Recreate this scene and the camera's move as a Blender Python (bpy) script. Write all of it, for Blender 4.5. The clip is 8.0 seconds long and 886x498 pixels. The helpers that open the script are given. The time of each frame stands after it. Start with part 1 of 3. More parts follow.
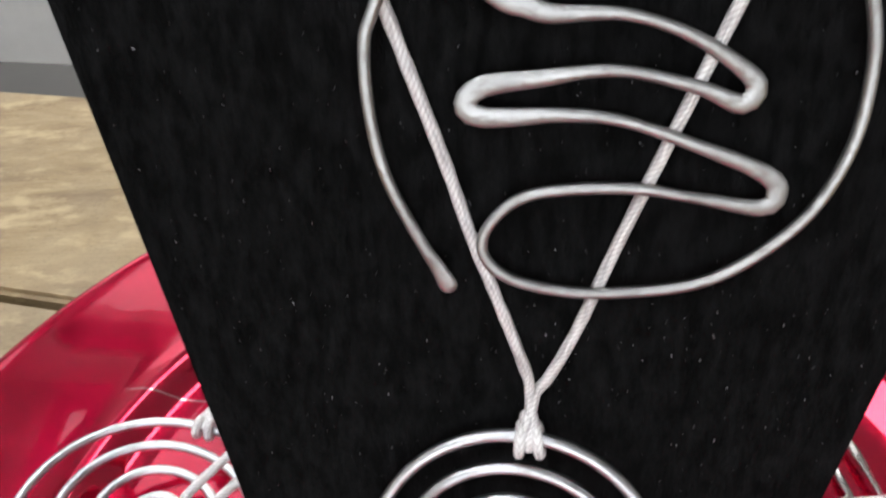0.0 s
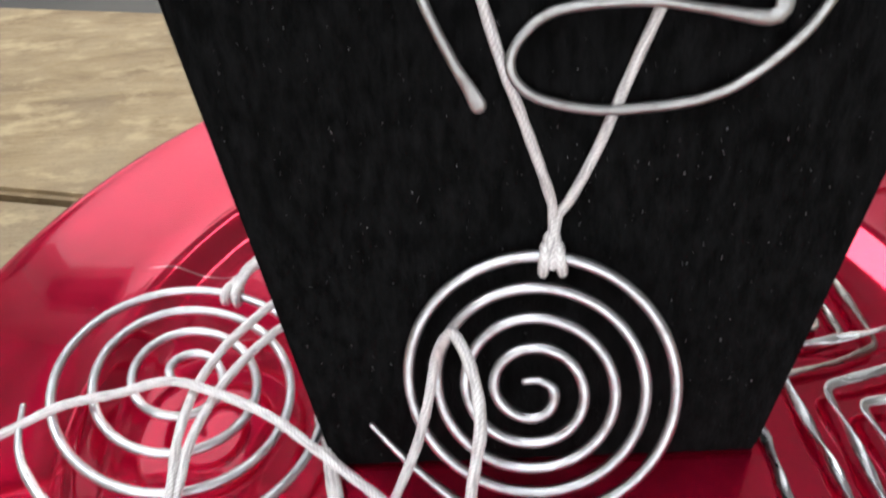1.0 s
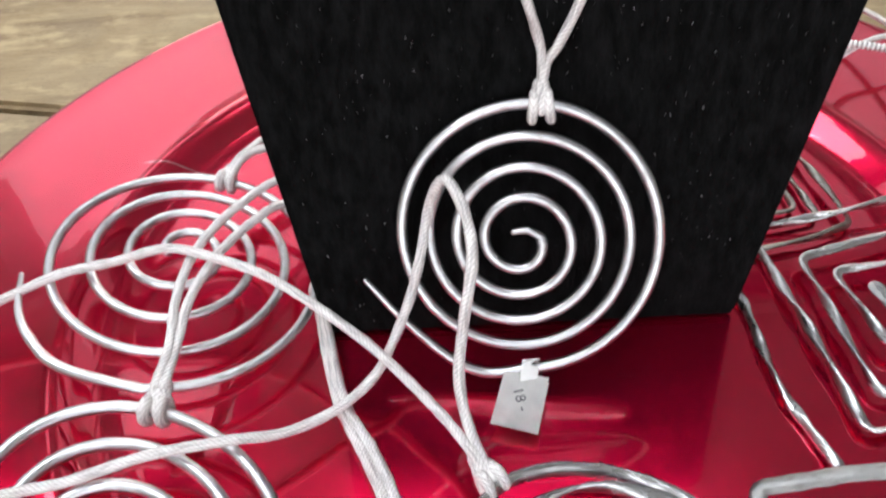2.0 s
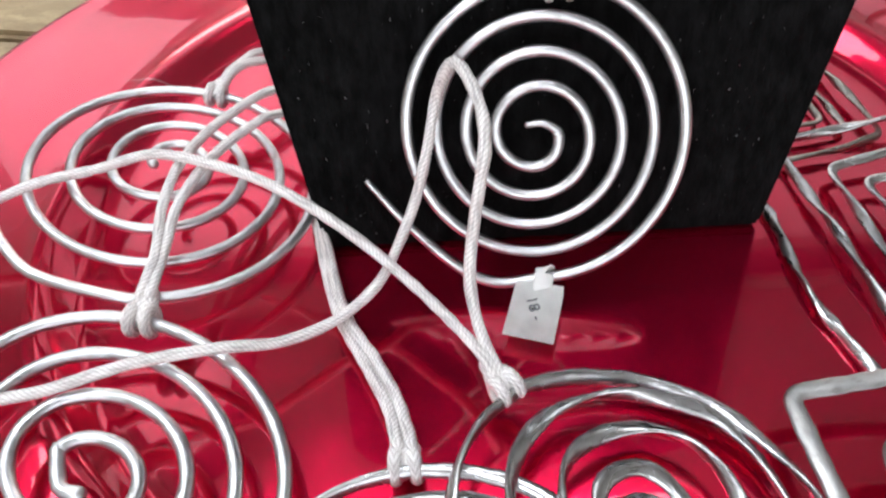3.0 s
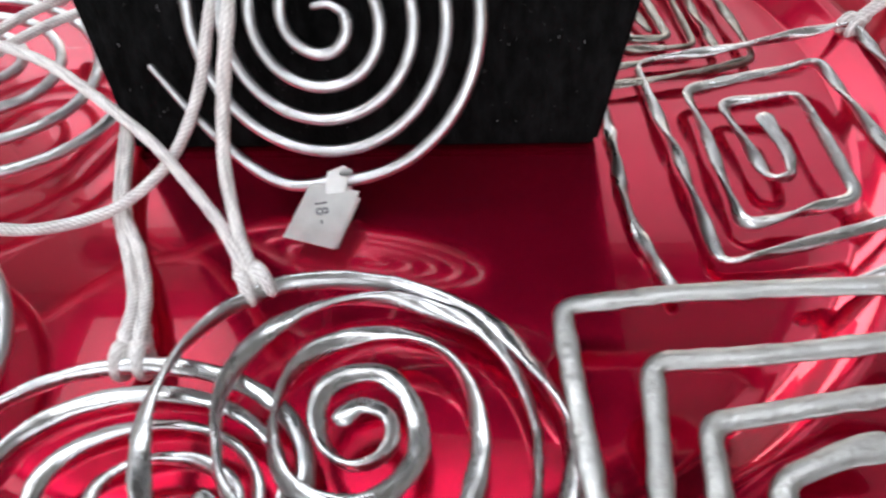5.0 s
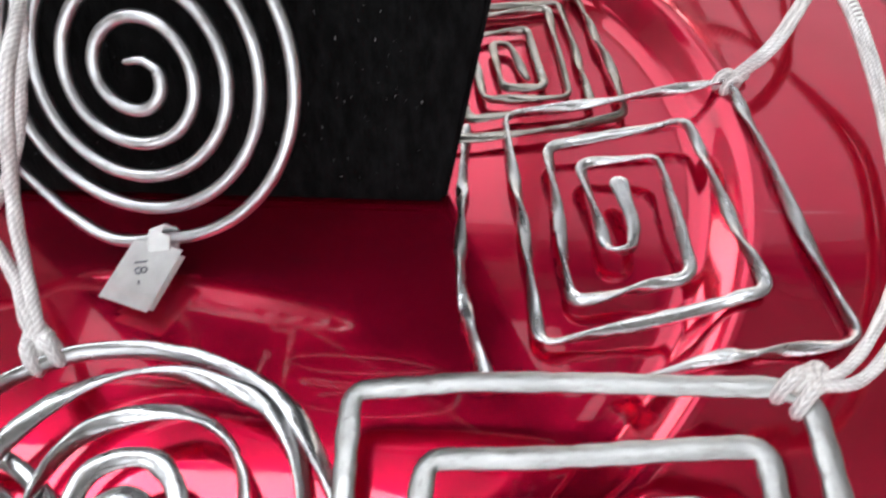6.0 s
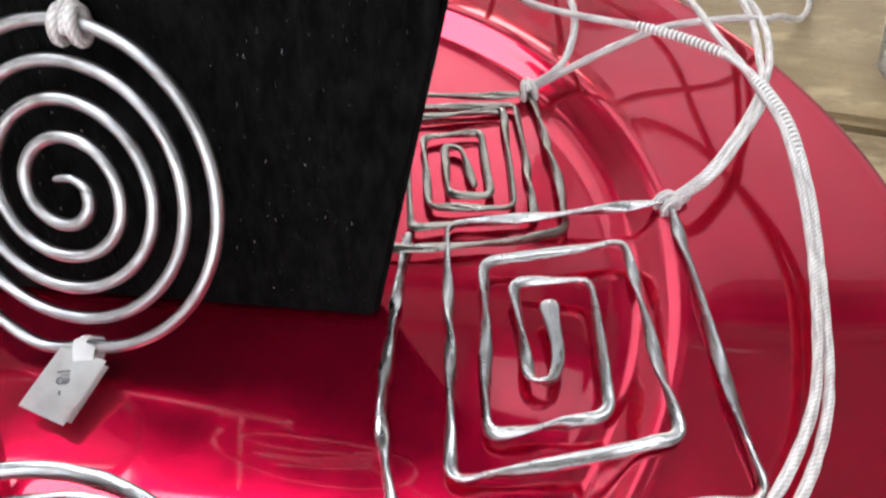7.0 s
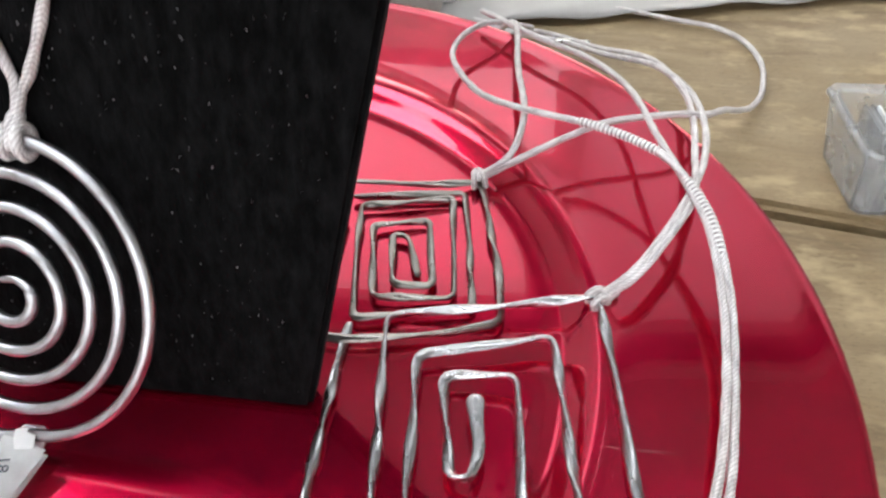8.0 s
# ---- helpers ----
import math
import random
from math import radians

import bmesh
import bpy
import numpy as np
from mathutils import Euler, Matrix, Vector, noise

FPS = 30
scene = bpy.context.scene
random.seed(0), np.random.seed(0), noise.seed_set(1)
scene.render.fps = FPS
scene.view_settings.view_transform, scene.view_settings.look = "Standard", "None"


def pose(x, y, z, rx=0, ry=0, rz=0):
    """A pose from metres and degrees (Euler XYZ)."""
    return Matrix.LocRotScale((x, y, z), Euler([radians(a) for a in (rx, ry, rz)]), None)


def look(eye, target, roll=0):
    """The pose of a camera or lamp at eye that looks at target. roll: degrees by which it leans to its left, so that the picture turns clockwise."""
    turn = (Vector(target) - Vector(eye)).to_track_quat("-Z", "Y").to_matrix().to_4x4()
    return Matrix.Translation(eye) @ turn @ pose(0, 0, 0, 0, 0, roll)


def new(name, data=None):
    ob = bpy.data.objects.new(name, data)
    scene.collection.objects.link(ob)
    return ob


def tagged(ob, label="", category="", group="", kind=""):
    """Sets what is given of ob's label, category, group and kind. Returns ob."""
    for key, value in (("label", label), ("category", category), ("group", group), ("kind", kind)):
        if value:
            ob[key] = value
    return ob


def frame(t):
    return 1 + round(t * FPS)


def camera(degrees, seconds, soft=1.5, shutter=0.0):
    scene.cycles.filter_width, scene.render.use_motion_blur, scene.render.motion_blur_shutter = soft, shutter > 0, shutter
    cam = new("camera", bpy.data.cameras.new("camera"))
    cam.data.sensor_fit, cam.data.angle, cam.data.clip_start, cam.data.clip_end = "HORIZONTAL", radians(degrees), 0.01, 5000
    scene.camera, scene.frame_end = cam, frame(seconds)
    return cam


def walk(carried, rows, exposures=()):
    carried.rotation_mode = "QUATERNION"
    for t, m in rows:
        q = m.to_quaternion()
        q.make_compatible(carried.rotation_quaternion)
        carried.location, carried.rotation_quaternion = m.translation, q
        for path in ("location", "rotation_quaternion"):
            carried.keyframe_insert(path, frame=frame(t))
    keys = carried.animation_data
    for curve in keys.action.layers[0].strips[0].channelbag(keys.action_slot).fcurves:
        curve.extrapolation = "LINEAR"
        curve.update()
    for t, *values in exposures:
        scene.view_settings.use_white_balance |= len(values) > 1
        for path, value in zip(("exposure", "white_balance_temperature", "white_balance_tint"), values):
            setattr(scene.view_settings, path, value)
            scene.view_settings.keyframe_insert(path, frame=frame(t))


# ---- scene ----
cam = camera(62.0, 8.0, soft=2.3, shutter=0.4)
PATH = [
    (0, (0.00386, -0.06825, 0.18038), (-0.01072, 0.08264, 0.04992), -5.35),
    (0.5, (-0.00141, -0.07624, 0.17705), (-0.01330, 0.06975, 0.04086), -5.63),
    (1, (-0.00497, -0.08971, 0.17122), (-0.01567, 0.05100, 0.02949), -6.16),
    (1.5, (-0.00575, -0.10340, 0.16655), (-0.01489, 0.03459, 0.02207), -5.87),
    (2, (-0.00801, -0.11339, 0.15571), (-0.01451, 0.02412, 0.01063), -5.00),
    (3.3, (-0.01232, -0.11836, 0.12863), (-0.01682, 0.01502, -0.02034), -4.66),
    (3.5, (-0.01227, -0.11921, 0.12389), (-0.01548, 0.01450, -0.02481), -4.32),
    (4, (-0.00782, -0.12377, 0.11760), (-0.00979, 0.00785, -0.03298), -4.56),
    (4.5, (0.00561, -0.12139, 0.11674), (0.00168, 0.00947, -0.03446), -3.14),
    (5, (0.03387, -0.12218, 0.11233), (0.02223, 0.00920, -0.03801), -3.92),
    (5.2, (0.04294, -0.12112, 0.11137), (0.02963, 0.00968, -0.03935), -4.43),
    (6.3, (0.07365, -0.10070, 0.11924), (0.05992, 0.02875, -0.03259), -2.08),
    (6.5, (0.07648, -0.09803, 0.12100), (0.06265, 0.03335, -0.02916), -1.68),
    (7, (0.08230, -0.09203, 0.12854), (0.06662, 0.04342, -0.01777), -0.69),
    (7.5, (0.08878, -0.08741, 0.13509), (0.07024, 0.05193, -0.00718), -0.48),
    (8, (0.09876, -0.08685, 0.14191), (0.07933, 0.05622, 0.00351), -0.63),
]

# openings (x from, x to, z from, z to) of the assumed windows ahead and behind, the added hanging lights and roof
# panels, and how bright each is
EXPOSURES = [(0.0, 0.0), (8.0, 0.0)]
LOW_WINDOW, HIGH_WINDOW, SIDE_OPENING = (-0.95, 0.9, 0.3, 0.85), (-1.45, 0.12, 0.95, 1.95), (0.2, 1.75, 0.95, 2.04)
REAR_WINDOW = (-1.7, 1.7, -0.2, 1.5)
FILL_LAMPS = ((-1.35, 0.35, 0.9, 0.9), (-0.2, 0.5, 1.5, 0.5), (-0.5, -0.9, 0.9, 0.9))
ROOF_PANELS = ((-1.45, -0.8, 1.08, 1.5), (0.0, 0.3, 1.2, 1.48))
SKY_GLOW, SIDE_GLOW, LOW_GLOW, REAR_GLOW, FILL_GLOW = 1.12, 0.36, 4.0, 2.6, 6.5

walk(cam, [(t, look(e, g, r)) for t, e, g, r in PATH], exposures=EXPOSURES)

# ---- world and light ----
world = bpy.data.worlds.new("sky")
scene.world = world
world.use_nodes = True
wn = world.node_tree.nodes
sky = wn.new("ShaderNodeTexSky")
sky.sky_type, sky.sun_disc = "NISHITA", False
sky.sun_elevation, sky.sun_rotation = radians(40), radians(200)
world.node_tree.links.new(sky.outputs[0], wn["Background"].inputs[0])
wn["Background"].inputs[1].default_value = 0.15


# ---- materials ----
class Mat:
    """A small builder for node materials."""

    def __init__(self, name, color=(0.5, 0.5, 0.5), rough=0.5, metal=0.0, **extra):
        self.m = bpy.data.materials.new(name)
        self.m.use_nodes = True
        self.t = self.m.node_tree
        self.b = self.t.nodes["Principled BSDF"]
        self.b.inputs["Base Color"].default_value = (*color, 1)
        self.b.inputs["Roughness"].default_value = rough
        self.b.inputs["Metallic"].default_value = metal
        for key, value in extra.items():
            self.b.inputs[key.replace("_", " ")].default_value = value

    def node(self, kind, **inputs):
        n = self.t.nodes.new(kind)
        for key, value in inputs.items():
            n.inputs[key.replace("_", " ")].default_value = value
        return n

    def link(self, a, b):
        self.t.links.new(a, b)

    def coords(self, kind="Object", scale=(1, 1, 1), rot=(0, 0, 0)):
        c, m = self.node("ShaderNodeTexCoord"), self.node("ShaderNodeMapping")
        m.inputs["Scale"].default_value, m.inputs["Rotation"].default_value = scale, rot
        self.link(c.outputs[kind], m.inputs[0])
        return m.outputs[0]

    def noise(self, vec, scale, detail=4.0, rough=0.55, distort=0.0):
        n = self.node("ShaderNodeTexNoise", Scale=scale, Detail=detail, Roughness=rough, Distortion=distort)
        self.link(vec, n.inputs["Vector"])
        return n.outputs["Fac"]

    def ramp(self, fac, *stops):
        n = self.node("ShaderNodeValToRGB")
        while len(n.color_ramp.elements) < len(stops):
            n.color_ramp.elements.new(0.5)
        for e, (p, c) in zip(n.color_ramp.elements, stops):
            e.position, e.color = p, (*c, 1) if len(c) == 3 else c
        self.link(fac, n.inputs[0])
        return n.outputs[0]

    def mix(self, fac, a, b, blend="MIX"):
        n = self.node("ShaderNodeMix")
        n.data_type, n.blend_type = "RGBA", blend
        for value, slot in ((fac, n.inputs[0]), (a, n.inputs[6]), (b, n.inputs[7])):
            if isinstance(value, (int, float)):
                slot.default_value = value
            elif isinstance(value, tuple):
                slot.default_value = (*value, 1)
            else:
                self.link(value, slot)
        return n.outputs[2]

    def span(self, fac, lo, hi, a=0.0, b=1.0):
        n = self.node("ShaderNodeMapRange")
        for k, value in zip((1, 2, 3, 4), (a, b, lo, hi)):
            n.inputs[k].default_value = value
        self.link(fac, n.inputs[0])
        return n.outputs[0]

    def bump(self, height, strength, distance, normal=None):
        n = self.node("ShaderNodeBump", Strength=strength, Distance=distance)
        self.link(height, n.inputs["Height"])
        if normal is not None:
            self.link(normal, n.inputs["Normal"])
        return n.outputs[0]

    def to(self, name, out):
        self.link(out, self.b.inputs[name])


def grey(v):
    return (v, v, v)


def wire_metal(name, tone, rough, dents, fine=900):
    """Hand-worked aluminium wire: fine drawn lines along it, long patches of wear, and hammer marks where dents is set."""
    m = Mat(name, tone, rough, 1.0)
    lines = m.noise(m.coords("UV", (40, 2600, 1)), 1.0, 3)
    wear = m.noise(m.coords("UV", (70, 260, 1)), 1.0, 4)
    smudge = m.span(m.noise(m.coords("UV", (260, 700, 1)), 1.0, 4), 0.0, 0.6, 0.52, 0.68)
    base = m.ramp(wear, (0.3, tuple(c * 0.72 for c in tone)), (0.7, tone))
    m.to("Base Color", m.mix(smudge, base, tuple(c * f for c, f in zip(tone, (0.5, 0.47, 0.43)))))
    m.to("Roughness", m.span(wear, rough + 0.08, rough - 0.05, 0.3, 0.7))
    n = m.bump(lines, 0.08, 0.0001)
    if dents:
        n = m.bump(m.noise(m.coords(), fine, 2), dents, 0.0003, n)
    m.to("Normal", n)
    return m.m


M_WIRE = wire_metal("round_aluminium_wire", (0.70, 0.70, 0.72), 0.34, 0.0)
M_FLAT = wire_metal("hammered_aluminium_wire", (0.50, 0.495, 0.49), 0.42, 0.5)
M_TWIST = wire_metal("twisted_aluminium_wire", (0.60, 0.595, 0.605), 0.26, 0.15)

M_DULL = wire_metal("brownish_twisted_wire", (0.40, 0.375, 0.345), 0.28, 0.0)


def cord_material():
    m = Mat("satin_cord", (0.66, 0.6, 0.6), 0.36, Sheen_Weight=0.12, Sheen_Roughness=0.4)
    uv = m.coords("UV", (1, 1, 1))
    w = m.node("ShaderNodeTexWave", Scale=560.0, Distortion=0.6, Detail=1.0)
    w.wave_type, w.bands_direction = "BANDS", "DIAGONAL"
    m.link(uv, w.inputs["Vector"])
    fine = m.noise(m.coords("UV", (170, 2300, 1), (0, 0, 0.12)), 1.0, 3, 0.6, 0.4)
    patch = m.noise(m.coords(), 60, 4)
    base = m.ramp(w.outputs["Fac"], (0.1, (0.70, 0.65, 0.64)), (0.6, (0.95, 0.92, 0.91)))
    base = m.mix(m.span(patch, 0.0, 0.5, 0.35, 0.75), base, (0.58, 0.51, 0.47))
    strand = m.ramp(fine, (0.36, (0.55, 0.53, 0.54)), (0.56, (1.0, 1.0, 1.0)))
    m.to("Base Color", m.mix(1.0, base, strand, "MULTIPLY"))
    m.to("Normal", m.bump(fine, 0.45, 0.0002, m.bump(w.outputs["Fac"], 0.28, 0.0002)))
    return m.m


M_CORD = cord_material()


def binding_material():
    """Thread wound round a cord, a turn every 1.3 mm, with the shade between turns painted in."""
    m = Mat("groove_shaded_thread", (0.8, 0.78, 0.76), 0.4)
    w = m.node("ShaderNodeTexWave", Scale=242.0, Distortion=0.3, Detail=1.0)
    w.wave_type, w.bands_direction = "BANDS", "X"
    m.link(m.coords("UV"), w.inputs["Vector"])
    # dark bands paint the shade in the grooves between turns
    m.to("Base Color", m.ramp(w.outputs["Fac"], (0.2, (0.30, 0.26, 0.25)), (0.6, (0.92, 0.90, 0.88))))
    m.to("Normal", m.bump(w.outputs["Fac"], 0.5, 0.0003))
    return m.m


M_BINDING = binding_material()


def lacquer_material():
    m = Mat("red_lacquer", (0.55, 0.002, 0.025), 0.12, 0.86, Coat_Weight=0.9, Coat_IOR=1.56, Coat_Roughness=0.02, Specular_IOR_Level=0.2)
    o = m.coords()
    base = m.ramp(m.noise(o, 14, 4), (0.3, (0.53, 0.001, 0.031)), (0.7, (0.62, 0.0015, 0.046)))
    marks = None
    for turn, far in ((0.45, 170), (-0.9, 230)):
        streak = m.noise(m.coords("Object", (9, far, 9), (0, 0, turn)), 1.0, 2, 0.5, 0.3)
        streak = m.span(streak, 0.0, 1.0, 0.72, 0.76)
        here = m.span(m.noise(o, 26, 2), 0.0, 1.0, 0.55, 0.66)
        both = m.mix(1.0, streak, here, "MULTIPLY")
        marks = both if marks is None else m.mix(1.0, marks, both, "ADD")
    m.to("Base Color", m.mix(marks, base, (0.7, 0.34, 0.36)))
    m.to("Roughness", m.span(m.noise(o, 70, 6), 0.11, 0.22, 0.3, 0.75))
    m.to("Coat Roughness", m.span(m.noise(o, 180, 5), 0.01, 0.05, 0.35, 0.75))
    m.to("Coat Normal", m.bump(m.noise(o, 22, 2), 0.06, 0.0012))
    return m.m


M_RED = lacquer_material()


def velvet_material():
    m = Mat("black_velvet", (0.004, 0.004, 0.0045), 0.95, Sheen_Weight=0.03, Sheen_Roughness=0.35, Specular_IOR_Level=0.06)
    o = m.coords("Object", (1, 1, 0.28))
    m.to("Base Color", m.ramp(m.noise(o, 420, 5, 0.7), (0.4, grey(0.002)), (0.75, (0.0105, 0.0103, 0.0108))))
    m.to("Normal", m.bump(m.noise(o, 1500, 3), 0.7, 0.0006))
    return m.m


M_VELVET = velvet_material()


def wood_material():
    m = Mat("weathered_plank", (0.4, 0.33, 0.24), 0.7)
    o = m.coords("Object", (1.0, 3.2, 3.2))
    r = m.node("ShaderNodeObjectInfo").outputs["Random"]
    grain = m.noise(o, 14, 8, 0.62, 0.7)
    fine = m.noise(m.coords("Object", (3.0, 60.0, 60.0)), 16, 5)
    blotch = m.noise(m.coords(), 16, 4)
    c = m.ramp(grain, (0.3, (0.16, 0.098, 0.046)), (0.48, (0.33, 0.23, 0.118)), (0.72, (0.45, 0.335, 0.185)))
    c = m.mix(m.span(fine, 0, 0.3, 0.4, 0.75), c, (0.17, 0.12, 0.07))
    c = m.mix(m.span(blotch, 0, 0.7, 0.45, 0.65), c, (0.37, 0.28, 0.17))
    c = m.mix(m.span(r, 0.0, 0.25), c, (0.22, 0.175, 0.115))
    speck = m.noise(m.coords("Object", (2.0, 3.5, 3.5)), 330, 3, 0.7)
    c = m.mix(m.span(speck, 0.0, 0.55, 0.52, 0.72), c, (0.16, 0.115, 0.065))
    pale = m.noise(m.coords("Object", (1.0, 2.2, 2.2)), 42, 5, 0.65)
    c = m.mix(m.span(pale, 0.0, 0.75, 0.5, 0.64), c, (0.52, 0.395, 0.225))
    m.to("Base Color", c)
    m.to("Roughness", m.span(grain, 0.75, 0.5))
    m.to("Normal", m.bump(fine, 0.35, 0.0008, m.bump(grain, 0.4, 0.0015)))
    return m.m


M_WOOD = wood_material()


def plain(name, color, rough, scale=30, depth=0.15, **extra):
    m = Mat(name, color, rough, **extra)
    n = m.noise(m.coords(), scale, 5)
    m.to("Base Color", m.ramp(n, (0.3, tuple(c * 0.86 for c in color)), (0.7, color)))
    m.to("Normal", m.bump(n, depth, 0.001))
    return m.m


def lint_material():
    m = Mat("grey_lint", (0.2, 0.2, 0.22), 0.8)
    m.to("Base Color", m.ramp(m.node("ShaderNodeNewGeometry").outputs["Random Per Island"], (0.0, (0.02, 0.02, 0.022)), (0.75, (0.1, 0.1, 0.11)), (1.0, (0.6, 0.6, 0.64))))
    return m.m


M_PAPER = plain("white_card", (0.93, 0.93, 0.92), 0.6, 300, 0.1)
M_INK = plain("grey_ink", (0.12, 0.12, 0.14), 0.5, 200)
M_WALL = plain("pale_plaster", (0.62, 0.6, 0.57), 0.85, 8)
M_CEIL = plain("grey_ceiling", (0.5, 0.49, 0.48), 0.85, 8)
M_FLOOR = plain("grey_floor", (0.3, 0.28, 0.27), 0.6, 6)
M_FRAME = plain("dark_window_frame", (0.06, 0.055, 0.05), 0.5, 20)
M_LINT = lint_material()
M_BLACK = plain("black_foam", (0.012, 0.012, 0.014), 0.8, 500, 0.5)
M_STEEL = wire_metal("bright_clasp_metal", (0.7, 0.68, 0.64), 0.22, 0.0)


def clear_plastic():
    m = Mat("clear_plastic", (0.95, 0.96, 0.97), 0.22, IOR=1.35, Transmission_Weight=0.82)
    m.to("Roughness", m.span(m.noise(m.coords(), 90, 4), 0.12, 0.4))
    return m.m


M_CLEAR = clear_plastic()
M_FILM = plain("pale_sheet_surface", (0.5, 0.48, 0.46), 0.35, 60, 0.3, Transmission_Weight=0.15)


def glowing(name, color, strength):
    m = bpy.data.materials.new(name)
    m.use_nodes = True
    b = m.node_tree.nodes["Principled BSDF"]
    b.inputs["Base Color"].default_value = (*color, 1)
    b.inputs["Emission Color"].default_value = (*color, 1)
    b.inputs["Emission Strength"].default_value = strength
    return m


M_SKYGLOW = glowing("bright_sky", (0.9, 0.94, 1.0), SKY_GLOW)
M_REARGLOW = glowing("rear_panel_glow", (0.91, 0.95, 1.0), REAR_GLOW)
M_LOWGLOW = glowing("low_panel_glow", (1.0, 0.95, 0.88), LOW_GLOW)
M_SIDEGLOW = glowing("dim_panel_glow", (0.9, 0.94, 1.0), SIDE_GLOW)
M_TUBE = glowing("fill_diffuser", (0.9, 0.95, 1.0), FILL_GLOW)


# ---- mesh helpers ----
def mesh_object(name, verts, faces, material, parent=None, smooth=True, uvs=None, label=""):
    me = bpy.data.meshes.new(name)
    me.from_pydata([tuple(v) for v in verts], [], faces)
    if uvs is not None:
        layer = me.uv_layers.new(name="UVMap")
        for loop in me.loops:
            layer.data[loop.index].uv = uvs[loop.vertex_index]
    me.materials.append(material)
    if smooth:
        me.polygons.foreach_set("use_smooth", [True] * len(me.polygons))
    ob = new(name, me)
    if parent is not None:
        ob.parent = parent
    if label:
        tagged(ob, label)
    return ob


def part(name, bm, material, parent=None, label="", smooth=False):
    me = bpy.data.meshes.new(name)
    bmesh.ops.recalc_face_normals(bm, faces=bm.faces[:])
    bm.to_mesh(me)
    bm.free()
    me.materials.append(material)
    if smooth:
        me.polygons.foreach_set("use_smooth", [True] * len(me.polygons))
    ob = new(name, me)
    if parent is not None:
        ob.parent = parent
    if label:
        tagged(ob, label)
    return ob


def thing(name, label, category, group="", kind=""):
    return tagged(new(name), label, category, group, kind)


def box(size, at=(0, 0, 0), bevel=0.0, segments=2):
    bm = bmesh.new()
    bmesh.ops.create_cube(bm, size=1)
    bmesh.ops.transform(bm, matrix=Matrix.Translation(at) @ Matrix.Diagonal((*size, 1)), verts=bm.verts[:])
    if bevel:
        bmesh.ops.bevel(bm, geom=bm.edges[:], offset=bevel, segments=segments, affect="EDGES")
    return bm


def curve_points(pts, step, closed=False):
    """A smooth line through a few control points (any dimension), at about even steps."""
    p = np.array(pts, float)
    ext = np.vstack([2 * p[0] - p[1], p, 2 * p[-1] - p[-2]])
    out = []
    for i in range(1, len(ext) - 2):
        a, b, c, d = ext[i - 1:i + 3]
        n = max(2, int(np.linalg.norm((c - b)[:3]) / step))
        for k in range(n):
            u = k / n
            out.append(0.5 * (2 * b + (c - a) * u + (2 * a - 5 * b + 4 * c - d) * u * u + (3 * b - a - 3 * c + d) * u ** 3))
    out.append(p[-1])
    return np.array(out)


def round_corners(pts, radius, step):
    """A line with straight runs between corners, each corner rounded."""
    p = [np.array(q, float) for q in pts]
    out = [p[0]]
    for a, b, c in zip(p, p[1:], p[2:]):
        la, lc = np.linalg.norm(b - a), np.linalg.norm(c - b)
        r = min(radius, la * 0.45, lc * 0.45)
        s, e = b + (a - b) / la * r, b + (c - b) / lc * r
        out.append(s)
        out += [(1 - u) ** 2 * s + 2 * u * (1 - u) * b + u * u * e for u in (0.2, 0.4, 0.6, 0.8)]
        out.append(e)
    out.append(p[-1])
    dense = [out[0]]
    for a, b in zip(out, out[1:]):
        n = max(1, int(np.linalg.norm(b - a) / step))
        dense += [a + (b - a) * k / n for k in range(1, n + 1)]
    return np.array(dense)


